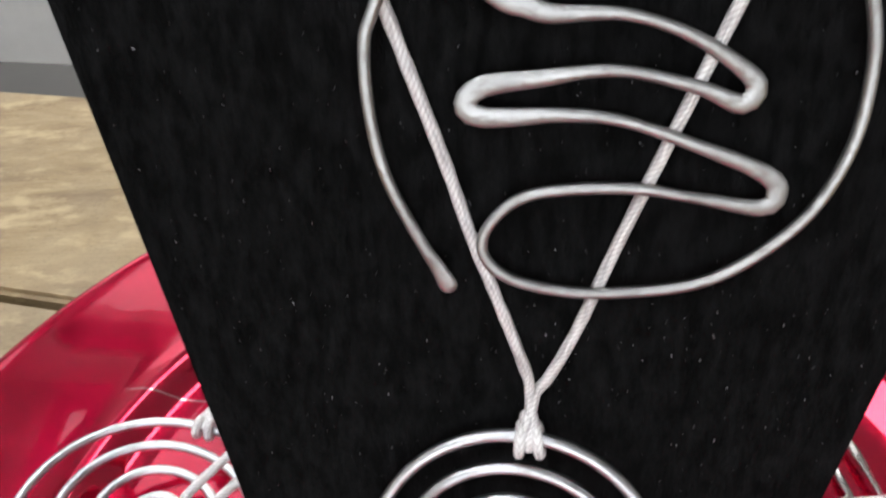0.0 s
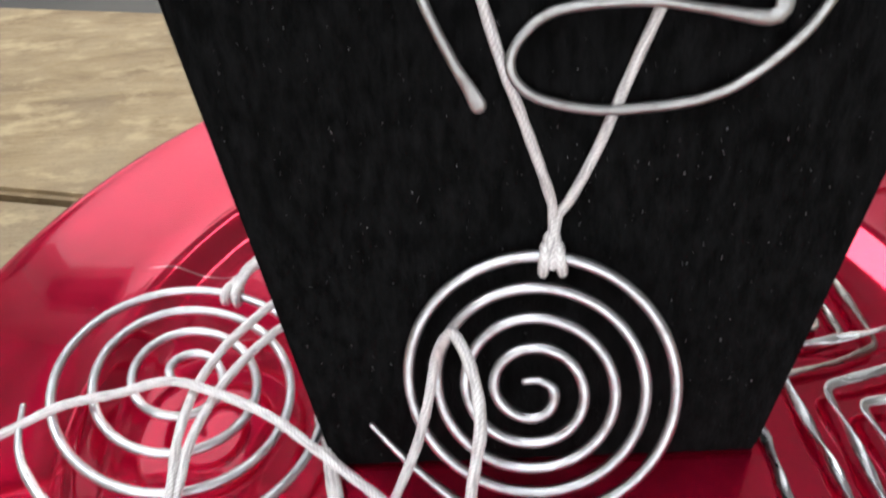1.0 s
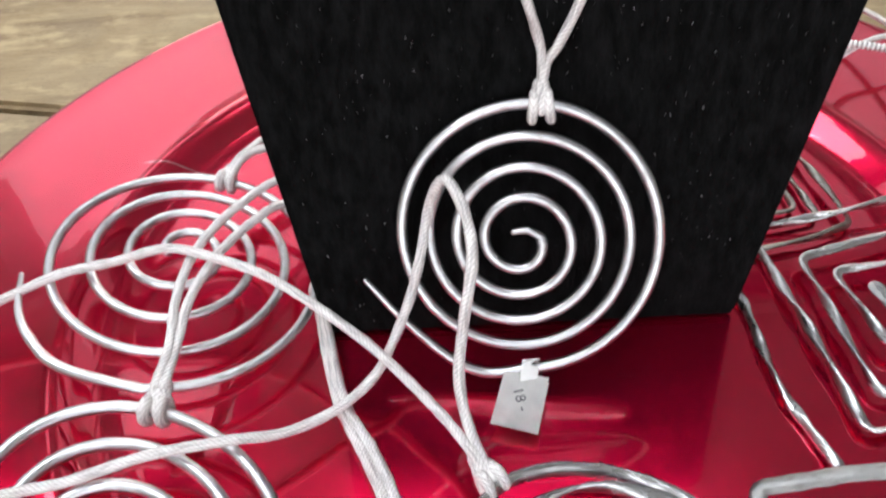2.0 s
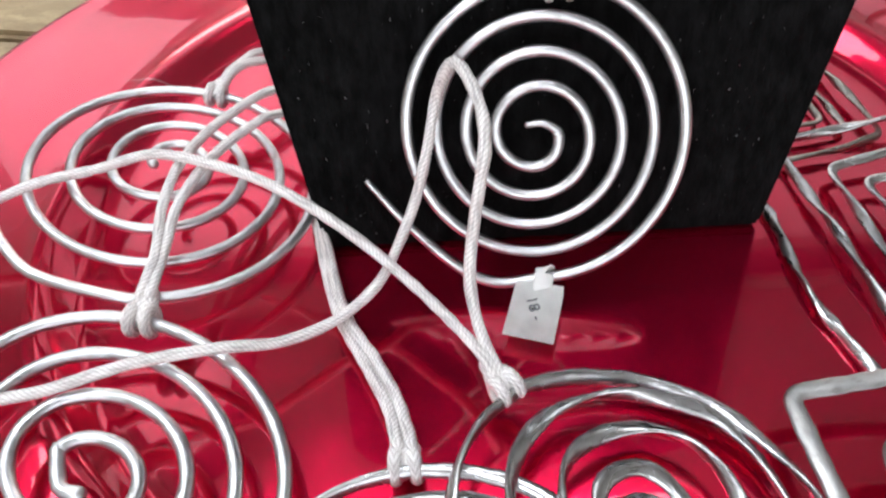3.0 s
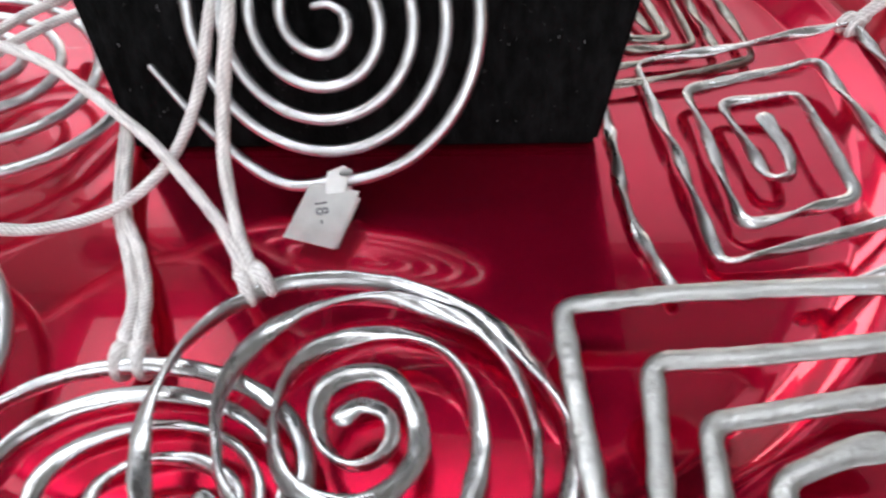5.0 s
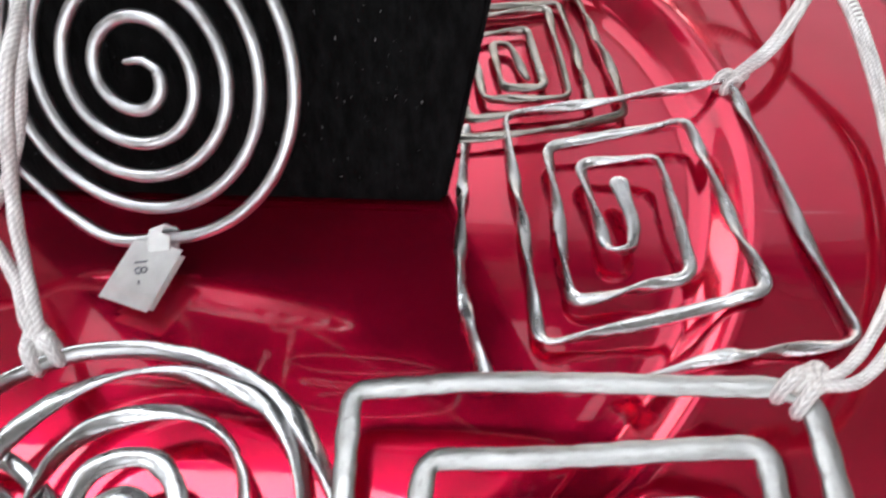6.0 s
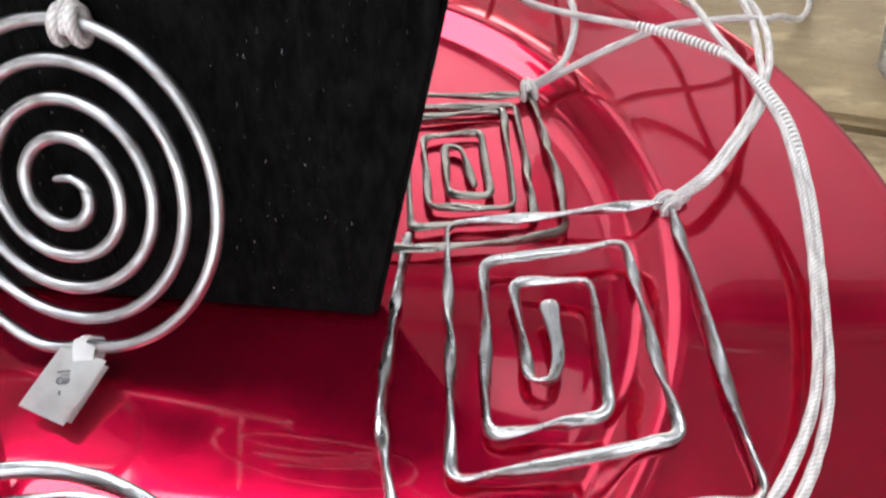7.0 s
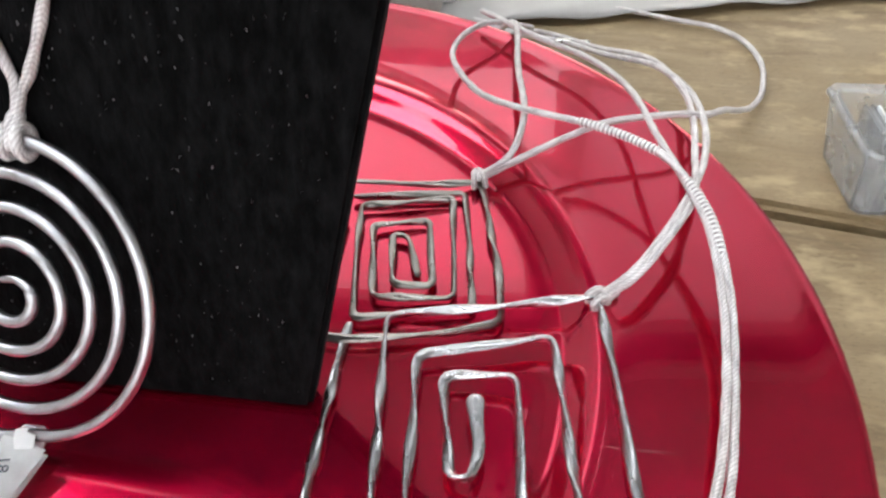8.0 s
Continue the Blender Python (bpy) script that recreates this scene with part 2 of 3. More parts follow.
def sweep(name, path, width, thick, material, parent, up=(0, 0, 1), twist=None, sides=10, square=2.0, wobble=0.0, label="", seed=0):
    """A bar of rounded section swept along a path. width lies across 'up', thick along it; each a number or one per point.
    twist: radians at each point; square: 2 is an ellipse, higher is boxier. Both ends are rounded."""
    path = np.array(path, float)
    n = len(path)
    w = np.full(n, width) if np.isscalar(width) else np.array(width, float)
    h = np.full(n, thick) if np.isscalar(thick) else np.array(thick, float)
    tw = np.zeros(n) if twist is None else twist
    d = np.gradient(path, axis=0)
    d /= np.linalg.norm(d, axis=1)[:, None] + 1e-12
    seg = np.r_[0, np.cumsum(np.linalg.norm(np.diff(path, axis=0), axis=1))]
    rng = np.random.default_rng(seed + 5)
    if wobble:
        waves = rng.uniform(300, 1300, 4), rng.uniform(0, 6.28, 8)
        w = w * (1 + wobble * sum(np.sin(seg * f + p) for f, p in zip(waves[0], waves[1])))
        h = h * (1 + wobble * sum(np.sin(seg * f + p) for f, p in zip(waves[0], waves[1][4:])))
    rows, verts, uvs = [], [], []
    caps = [(0, -0.48, 0.28), (0, -0.38, 0.66), (0, -0.2, 0.91)], [(n - 1, 0.2, 0.91), (n - 1, 0.38, 0.66), (n - 1, 0.48, 0.28)]
    stations = caps[0] + [(i, 0.0, 1.0) for i in range(n)] + caps[1]
    side = None
    for i, off, size in stations:
        u = np.array(up if np.ndim(up) == 1 else up[i], float)
        s = np.cross(d[i], u)
        ls = np.linalg.norm(s)
        s = s / ls if ls > 1e-4 else (side if side is not None else np.array((1.0, 0, 0)))
        side = s
        v = np.cross(s, d[i])
        a, b = math.cos(tw[i]) * s + math.sin(tw[i]) * v, math.cos(tw[i]) * v - math.sin(tw[i]) * s
        c = path[i] + d[i] * off * w[i]
        ring = []
        for k in range(sides):
            t = 2 * math.pi * k / sides
            ct, st = math.cos(t), math.sin(t)
            x = math.copysign(abs(ct) ** (2 / square), ct) * w[i] / 2 * size
            y = math.copysign(abs(st) ** (2 / square), st) * h[i] / 2 * size
            ring.append(len(verts))
            verts.append(c + a * x + b * y)
            uvs.append((seg[i], k / sides * math.pi * w[i] if k <= sides / 2 else (1 - k / sides) * math.pi * w[i]))
        rows.append(ring)
    faces = [(r0[k], r0[(k + 1) % sides], r1[(k + 1) % sides], r1[k]) for r0, r1 in zip(rows, rows[1:]) for k in range(sides)]
    faces += [tuple(reversed(rows[0])), tuple(rows[-1])]
    return mesh_object(name, verts, faces, material, parent, uvs=uvs, label=label)


class Plane:
    """A sloping sheet of space: a point, and the tilt of its upright axis. at(u, v, lift) gives places on it."""

    def __init__(self, p, n):
        self.p, self.n = Vector(p), Vector(n).normalized()
        self.u = (Vector((1, 0, 0)) - self.n * self.n.x).normalized()
        self.v = self.n.cross(self.u)

    def at(self, u, v, lift=0.0):
        return self.p + self.u * u + self.v * v + self.n * lift


def spiral_path(plane, centre, drift, r0, pitch, aspect, a0, start, end, zero=0.0, tail=(), lead=(), wob=0.0, lift=0.0, seed=0, turned=0.0):
    """A hand-bent clockwise spiral, its long axis turned in its plane: radius r0 + pitch per turn, from turn 'start' to turn 'end', about a centre that drifts
    turn by turn from where it is at turn 'zero', with a free tail."""
    rng = np.random.default_rng(seed)
    ph = rng.uniform(0, 6.28, 4)
    pts = [plane.at(u, v, lift) for u, v in lead]
    n = int((end - start) * 56)
    for i in range(n + 1):
        t = start + (end - start) * i / n
        a = a0 - 2 * math.pi * t
        r = r0 + pitch * t + wob * (math.sin(2.1 * a + ph[0]) + 0.6 * math.sin(3.3 * a + ph[1]))
        z = lift + wob * 0.8 * math.sin(1.3 * a + ph[2])
        cx, cy = centre[0] + drift[0] * (t - zero), centre[1] + drift[1] * (t - zero)
        x, y = r * math.cos(a), aspect * r * math.sin(a)
        pts.append(plane.at(cx + x * math.cos(turned) - y * math.sin(turned), cy + x * math.sin(turned) + y * math.cos(turned), z))
    pts += [plane.at(u, v, lift) for u, v in tail]
    return curve_points(pts, 0.0012)


def cord(parent, pts, radius=0.00105, seed=0, name="cord"):
    path = curve_points(pts, 0.0012)
    return sweep(name, path, radius * 2, radius * 2, M_CORD, parent, sides=8, wobble=0.03, seed=seed)


def larks_head(parent, at, wire_dir, pull, wire_r=0.0012, cord_r=0.00115, front=False):
    """The cord's knot round the wire. front: two tall lobes with the doubled cord rising between them; else the cord
    flares out over a pair of fat turns."""
    x, y = Vector(wire_dir).normalized(), Vector(pull)
    y = (y - x * y.dot(x)).normalized()
    z = x.cross(y)
    at = Vector(at)
    r = wire_r + cord_r * 0.7
    tall, shift = (1.3, 0.0005) if front else (1.0, 0.0001)
    knot = None
    for s in (-1, 1):
        pts = [at + x * s * (cord_r * ((1.35 - 0.25 * math.sin(a)) if front else (1.35 - 0.15 * math.sin(a)))) + y * (r * tall * math.sin(a) + shift) + z * (r * math.cos(a)) for a in np.linspace(-2.7, 3.5, 28)]
        ob = sweep("turn" if knot else "knot", curve_points(pts, 0.0005), cord_r * (1.95 if front else 2.45), cord_r * (1.8 if front else 2.1), M_CORD, knot if knot else parent, up=tuple(x), sides=10, wobble=0.03, label="" if knot else "pale satin cord knot")
        knot = knot or ob
    if front:
        flare = [(-0.3, 1.5, 1.5), (0.8, 1.8, 1.7), (1.9, 2.2, 1.9), (2.9, 2.8, 2.0), (3.9, 3.0, 2.0)]
        lean = 0.8
    else:
        flare = [(1.3, 4.3, 2.3), (1.9, 4.8, 2.7), (2.6, 4.4, 2.7), (3.4, 3.6, 2.4), (4.4, 3.1, 2.1)]
        lean = 0.35
    path = curve_points([(*(at + y * (f * cord_r) + z * (r * lean * math.cos(max(f, 0) * 0.45))), w * cord_r, h * cord_r) for f, w, h in flare], 0.0006)
    sweep("flare", path[:, :3], path[:, 3], path[:, 4], M_CORD, knot, up=tuple(z), sides=14, square=2.4)
    return knot


def coiled_sleeve(parent, pts, radius=0.00116, pitch=0.0013):
    """A ridged sleeve bound round a cord."""
    path = curve_points(pts, 0.00018)
    along = np.r_[0, np.cumsum(np.linalg.norm(np.diff(path, axis=0), axis=1))]
    w = 2 * radius * (0.72 + 0.46 * np.abs(np.sin(along * math.pi / pitch)))
    w[:12] *= np.linspace(0.6, 1, 12)
    w[-12:] *= np.linspace(1, 0.6, 12)
    return sweep("coiled_sleeve", path, w, w, M_BINDING, parent, sides=10, label="ridged pale binding on the cord")


# ---- room ----
# the room is assumed: its unseen walls and ceiling bounce and reflect the light
def wall_panel(name, size, at, material):
    ob = part(name, box(size, at), material)
    return tagged(ob, "plain painted wall of the assumed room", "wall", kind="structure")


RX, RY0, RY1, RZ0, RZ1 = 2.2, -2.2, 1.6, -0.78, 2.1
tagged(part("floor", box((2 * RX + 0.4, RY1 - RY0 + 0.4, 0.1), (0, (RY0 + RY1) / 2, RZ0 - 0.05)), M_FLOOR), "grey smooth floor under the table", "floor", kind="structure")
tagged(part("ceiling", box((2 * RX + 0.4, RY1 - RY0 + 0.4, 0.1), (0, (RY0 + RY1) / 2, RZ1 + 0.05)), M_CEIL), "plain grey ceiling of the assumed room, out of view", "ceiling", kind="structure")
H = RZ1 - RZ0
for nm, sx, sy, x, y in (("wall_west", 0.2, RY1 - RY0, -RX - 0.1, (RY0 + RY1) / 2), ("wall_east", 0.2, RY1 - RY0, RX + 0.1, (RY0 + RY1) / 2)):
    wall_panel(nm, (sx, sy, H), (x, y, (RZ0 + RZ1) / 2), M_WALL)


def wall_pieces(name, y, out, pieces):
    for k, (x0, x1, z0, z1) in enumerate(pieces):
        wall_panel(name + ("_" + str(k) if k else ""), (x1 - x0, 0.2, z1 - z0), ((x0 + x1) / 2, y + 0.1 * out, (z0 + z1) / 2), M_WALL)


def wall_window(number, y, out, opening, bars, material, label):
    """An assumed barred window in a wall's opening, and a glowing panel outside it."""
    x0, x1, z0, z1 = opening
    window = thing("window_" + str(number), "assumed wide window with dark frame bars, out of view", "window", kind="structure")
    for x in bars:
        part("window_bar", box((0.07, 0.08, z1 - z0), (x, y + 0.06 * out, (z0 + z1) / 2), 0.006), M_FRAME, window)
    for z in (z0 + 0.03, z1 - 0.03):
        part("window_rail", box((x1 - x0, 0.07, 0.06), ((x0 + x1) / 2, y + 0.065 * out, z), 0.006), M_FRAME, window)
    outside = part("backdrop", box((x1 - x0 + 0.06, 0.02, z1 - z0 + 0.04), ((x0 + x1) / 2, y + 0.215 * out, (z0 + z1) / 2)), material)
    tagged(outside, label, "sky", kind="structure")


lw, hw, sw = LOW_WINDOW, HIGH_WINDOW, SIDE_OPENING
wall_pieces("wall_north", RY1, 1, ((-RX, RX, RZ0, lw[2]), (-RX, lw[0], lw[2], lw[3]), (lw[1], RX, lw[2], lw[3]), (-RX, RX, lw[3], hw[2]), (-RX, hw[0], hw[2], hw[3]), (hw[1], sw[0], hw[2], hw[3]), (sw[1], RX, hw[2], hw[3]), (-RX, sw[0], hw[3], sw[3]), (sw[1], RX, hw[3], sw[3]), (-RX, RX, sw[3], RZ1)))
# the low window's glow is added to throw shadows towards the camera
wall_window(1, RY1, 1, lw, (-0.03,), M_LOWGLOW, "bright panel added behind the low window to throw shadows forward")
wall_window(2, RY1, 1, hw, (), M_SKYGLOW, "bright overcast sky outside the window")
# dim glow added so the right rim reflects an even brightness
wall_window(3, RY1, 1, sw, (), M_SIDEGLOW, "dim glowing panel added for an even reflection on the plate rim")
pw = REAR_WINDOW
wall_pieces("wall_south", RY0, -1, ((-RX, RX, RZ0, pw[2]), (-RX, pw[0], pw[2], pw[3]), (pw[1], RX, pw[2], pw[3]), (-RX, RX, pw[3], RZ1)))
# unseen bright panel added behind the camera to light the wires and tag
wall_window(4, RY0, -1, pw, (-0.6, 0.6), M_REARGLOW, "bright panel in the assumed window behind the camera")

# unseen lights added to brighten the table, tag and cords
for lx, ly, wide, deep in FILL_LAMPS:
    lamp = thing("fill_light", "square white hanging light, added out of view to brighten the table", "lamp", "ceiling lights")
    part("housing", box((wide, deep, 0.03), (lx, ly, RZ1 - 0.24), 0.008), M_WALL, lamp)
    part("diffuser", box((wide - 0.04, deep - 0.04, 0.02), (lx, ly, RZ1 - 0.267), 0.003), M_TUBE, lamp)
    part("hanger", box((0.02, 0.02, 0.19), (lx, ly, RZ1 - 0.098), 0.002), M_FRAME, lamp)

# glowing panels added overhead to put straight-edged bright patches in the plate
for x0, x1, y0, y1 in ROOF_PANELS:
    roof_panel = thing("roof_panel", "small glowing framed panel, added in the ceiling for the plate's reflections", "window", "roof windows")
    cx, cy = (x0 + x1) / 2, (y0 + y1) / 2
    for dx, dy, sx, sy in ((0, (y1 - y0) / 2, x1 - x0 + 0.06, 0.06), (0, (y0 - y1) / 2, x1 - x0 + 0.06, 0.06), ((x1 - x0) / 2, 0, 0.06, y1 - y0 - 0.06), ((x0 - x1) / 2, 0, 0.06, y1 - y0 - 0.06)):
        part("frame", box((sx, sy, 0.04), (cx + dx, cy + dy, RZ1 - 0.02), 0.004), M_FRAME, roof_panel)
    part("pane", box((x1 - x0 - 0.06, y1 - y0 - 0.06, 0.012), (cx, cy, RZ1 - 0.012)), M_SKYGLOW, roof_panel)

# ---- table ----
TOP = -0.003
table = thing("table_top", "weathered wooden plank table top with open joints", "table", kind="structure")
for side, ang, ys, x0, x1 in ((-1, -12.0, (-0.72, -0.51, -0.305, -0.10, 0.0845, 0.232), -1.0, -0.004), (1, -9.5, (-0.58, -0.36, -0.11, 0.119, 0.33, 0.54), 0.0, 1.0)):
    for k, (y0, y1) in enumerate(zip(ys, ys[1:])):
        bm = box((x1 - x0, y1 - y0 - 0.0045, 0.022), ((x0 + x1) / 2, (y0 + y1) / 2, TOP - 0.011 - 0.0008 * ((k * 7) % 3 == 1)), 0.0022)
        bmesh.ops.rotate(bm, verts=bm.verts[:], cent=(0, 0, 0), matrix=Matrix.Rotation(radians(ang), 3, "Z"))
        part("plank", bm, M_WOOD, table)
under = box((1.9, 0.95, 0.02), (0, -0.16, TOP - 0.036))
bmesh.ops.rotate(under, verts=under.verts[:], cent=(0, 0, 0), matrix=Matrix.Rotation(radians(-10.7), 3, "Z"))
part("underside", under, M_FRAME, table, "dark boards under the joints")
for x in (-0.85, 0.85):
    for y in (-0.55, 0.2):
        leg = box((0.06, 0.06, TOP - 0.046 - RZ0), (x, y, (TOP - 0.046 + RZ0) / 2), 0.004)
        bmesh.ops.rotate(leg, verts=leg.verts[:], cent=(0, 0, 0), matrix=Matrix.Rotation(radians(-10.7), 3, "Z"))
        part("leg", leg, M_WOOD, table)

# ---- red plate ----
PC = (0.0038, 0.0170)


def lathe(name, profile, at, material, parent=None, seg=160):
    verts, faces = [], []
    for r, z in profile:
        for k in range(seg):
            a = 2 * math.pi * k / seg
            verts.append((at[0] + r * math.cos(a), at[1] + r * math.sin(a), z))
    m = len(profile)
    for j in range(m - 1):
        for k in range(seg):
            faces.append((j * seg + k, j * seg + (k + 1) % seg, (j + 1) * seg + (k + 1) % seg, (j + 1) * seg + k))
    return mesh_object(name, verts, faces, material, parent)


plate_line = [(0.0005, 0.0052), (0.06, 0.0052), (0.095, 0.0054), (0.104, 0.0057), (0.1082, 0.0066), (0.1110, 0.0086), (0.1136, 0.0107), (0.1155, 0.0118), (0.1175, 0.0122), (0.1195, 0.0120), (0.123, 0.0119), (0.137, 0.0124), (0.152, 0.0130), (0.163, 0.0135), (0.1668, 0.0139), (0.1680, 0.0136), (0.1683, 0.0127), (0.1672, 0.0120), (0.15, 0.0110), (0.12, 0.0100), (0.115, 0.0088), (0.111, 0.0045), (0.107, 0.0016), (0.1025, -0.0022), (0.101, -0.003), (0.098, -0.003), (0.0965, 0.0018), (0.088, 0.003), (0.0005, 0.003)]
dense = [(r0 + (r1 - r0) * k / 3, z0 + (z1 - z0) * k / 3) for (r0, z0), (r1, z1) in zip(plate_line, plate_line[1:]) for k in range(3)] + [plate_line[-1]]
PLATE_TOP = plate_line[:14]


def settle(path, half):
    """Lifts a wire where it would sink into the plate, so that it rests on it."""
    path = np.array(path, float)
    r = np.hypot(path[:, 0] - PC[0], path[:, 1] - PC[1])
    floor = np.interp(r, [q[0] for q in PLATE_TOP], [q[1] for q in PLATE_TOP]) + half
    gap = path[:, 2] - floor
    push = np.where(r < 0.168, np.clip(-gap, 0, None), 0)
    smooth = np.convolve(np.pad(push, 6, mode="edge"), np.ones(13) / 13, mode="valid")
    path[:, 2] += np.maximum(push, smooth)
    return path


plate = lathe("charger_plate", dense, PC, M_RED)
tagged(plate, "large glossy red lacquered charger plate on the table", "plate")

# ---- black display board ----
SLOPE = 0.26
BOARD = Plane((0, 0, 0.006), (0, -1, SLOPE))


def board():
    """A velvet-covered slab, narrow at the foot and wide at the shoulders, leaning back."""
    holder = thing("necklace_display_board", "black velvet necklace display board leaning back on the plate", "display stand")
    bm = bmesh.new()
    outline = [(-0.0447, 0.0), (0.0577, 0.0), (0.0985, 0.2), (0.092, 0.232), (0.068, 0.252), (-0.044, 0.252), (-0.064, 0.232), (-0.0688, 0.2)]
    front = [bm.verts.new(BOARD.at(u, v, 0)) for u, v in outline]
    back = [bm.verts.new(BOARD.at(u, v, -0.007) + Vector((0, 0, 0.0018 if v == 0 else 0))) for u, v in outline]
    bm.faces.new(front)
    bm.faces.new(list(reversed(back)))
    for k in range(len(outline)):
        j = (k + 1) % len(outline)
        bm.faces.new((front[k], back[k], back[j], front[j]))
    bmesh.ops.bevel(bm, geom=bm.edges[:], offset=0.0012, segments=3, affect="EDGES")
    part("velvet_panel", bm, M_VELVET, holder, smooth=False)
    # lint on the nap
    rng = random.Random(4)
    verts, faces = [], []
    for i in range(900):
        v = rng.uniform(0.004, 0.2)
        u = rng.uniform(-0.042 - 0.115 * v, 0.055 + 0.19 * v)
        a, ln, w = rng.gauss(1.57, 0.25), rng.uniform(0.0002, 0.0008) * (1.7 if rng.random() < 0.08 else 1), rng.uniform(0.00003, 0.00006)
        du, dv = math.cos(a) * ln, math.sin(a) * ln
        b = len(verts)
        for s, t in ((0, -1), (1, -1), (1, 1), (0, 1)):
            verts.append(BOARD.at(u + du * s - math.sin(a) * w * t, v + dv * s + math.cos(a) * w * t, 0.0003 + 0.0002 * s))
        verts.append(BOARD.at(u + du / 2, v + dv / 2, 0.0006))
        faces += [(b, b + 1, b + 4), (b + 1, b + 2, b + 4), (b + 2, b + 3, b + 4), (b + 3, b, b + 4)]
    tagged(mesh_object("lint", verts, faces, M_LINT, holder, smooth=False), "tiny pale lint fibres on the velvet", kind="stuff")
    return holder


board()

# ---- necklaces ----
GROUP = "wire pendant necklaces"


def necklace(label):
    return thing("necklace", label, "necklace", GROUP)


# round spiral hanging on the board
PLANE_C = Plane((0.0045, -0.0012, 0.041), (-0.11, -1, 0.53))
n = necklace("round silver wire spiral pendant hanging on the black velvet board")
path = spiral_path(PLANE_C, (-0.0008, -0.0018), (0.00006, 0.00023), 0.0068, 0.00613, 1.045, -2.2, -0.38, 3.90, -0.34, tail=((-0.0096, -0.0338), (-0.0177, -0.0300), (-0.0278, -0.0205), (-0.0360, -0.0105)), lead=((-0.0022, 0.0003), (0.0008, 0.0006)), wob=0.0001, seed=1)
wd = np.full(len(path), 0.0024)
wd[:8] *= np.linspace(0.55, 1, 8)
wd[-22:] *= np.linspace(1, 0.5, 22)
sweep("pendant", path, wd, wd, M_WIRE, n, up=tuple(PLANE_C.n), sides=12, wobble=0.015, label="round aluminium wire spiral")
top = PLANE_C.at(0.0042, 0.0266, 0)
larks_head(n, top, PLANE_C.u, PLANE_C.v, 0.0012, 0.0012, True)
for s, pts in ((0, ((0.0091, 0.0690), (0.0078, 0.0750), (0.0037, 0.0881), (-0.0002, 0.1), (-0.0040, 0.1137), (-0.0114, 0.1376), (-0.024, 0.18), (-0.0335, 0.212))), (1, ((0.0101, 0.0685), (0.0120, 0.0710), (0.0171, 0.0815), (0.0227, 0.0961), (0.0289, 0.1114), (0.0387, 0.1350), (0.0565, 0.178), (0.068, 0.206)))):
    cord(n, [top + PLANE_C.v * 0.003] + [BOARD.at(u, v, 0.0013) for u, v in pts], seed=s)

# meandering wire on the upper board
n = necklace("flowing silver wire pendant with hammered hairpin ends on black velvet")
# across the board, up it, and the width of the wire in millimetres
LINE = [(0.0022, 0.1395, 3), (0.0061, 0.1372, 4.2), (0.0088, 0.1362, 4), (0.0123, 0.1348, 3), (0.0224, 0.1342, 1.9), (0.0303, 0.1316, 1.9), (0.0368, 0.1278, 2.4), (0.0416, 0.1235, 3.4), (0.0399, 0.1207, 3.5), (0.0333, 0.1235, 2.2), (0.022, 0.1264, 1.9), (0.0107, 0.1258, 2.8), (0.0025, 0.125, 3.7), (-0.0001, 0.1226, 4), (0.0024, 0.1204, 3.6), (0.0148, 0.1202, 2.3), (0.0231, 0.1189, 1.9), (0.0341, 0.1146, 2.2), (0.0446, 0.1097, 3.2), (0.0467, 0.1064, 3.7)]
LINE += [(0.0445, 0.1042, 3.1), (0.034, 0.1064, 1.9), (0.0236, 0.1083, 1.9), (0.0098, 0.1078, 1.9), (0.0034, 0.1037, 1.9), (0.0015, 0.0983, 1.9), (0.0051, 0.0935, 1.9), (0.0134, 0.0906, 1.9), (0.0235, 0.0898, 1.9), (0.038, 0.0918, 1.9), (0.05, 0.1005, 1.9), (0.0558, 0.111, 1.9), (0.0573, 0.1224, 1.9), (0.0556, 0.1341, 1.9), (0.0478, 0.1543, 1.9), (0.023, 0.1689, 1.9), (-0.0015, 0.1587, 1.9)]
LINE += [(-0.012, 0.1376, 1.9), (-0.0143, 0.1315, 1.9), (-0.0145, 0.1215, 1.9), (-0.0129, 0.1115, 1.9), (-0.0085, 0.1006, 2), (-0.0058, 0.0953, 2.7), (-0.0044, 0.0922, 3.5)]
path = curve_points([(*BOARD.at(u, v, 0.003), w / 1000) for u, v, w in LINE], 0.0009)
wd = 0.0019 + (path[:, 3] - 0.0019) * 0.8
th = np.clip(0.0019 * 0.0019 / wd, 0.0009, 0.0019)
sweep("pendant", path[:, :3], wd, th, M_FLAT, n, up=tuple(BOARD.n), sides=14, square=2.2, wobble=0.01, label="round wire with flat hammered bends")

# round spiral lying at the back of the plate
PLANE_L = Plane((-0.08, 0.02, 0.01786), (0.162, -0.019, 1))
n = necklace("round silver wire spiral pendant lying on the red plate rim")
path = spiral_path(PLANE_L, (-0.00257, 0.00146), (-0.00023, -0.00133), 0.00318, 0.00847, 1.0785, math.pi, 0.12, 3.93, tail=((-0.0224, -0.0359), (-0.0312, -0.0288), (-0.0368, -0.0205), (-0.0399, -0.0097)), wob=0.00015, seed=3, turned=1.0625)
wd = np.full(len(path), 0.0025)
wd[-18:] *= np.linspace(1, 0.55, 18)
sweep("pendant", settle(path, 0.0013), wd, wd, M_WIRE, n, sides=12, wobble=0.015, label="round aluminium wire spiral")
larks_head(n, (-0.0765, 0.0484, 0.0180), (1, -0.15, -0.16), (0.35, 1, 0.2))
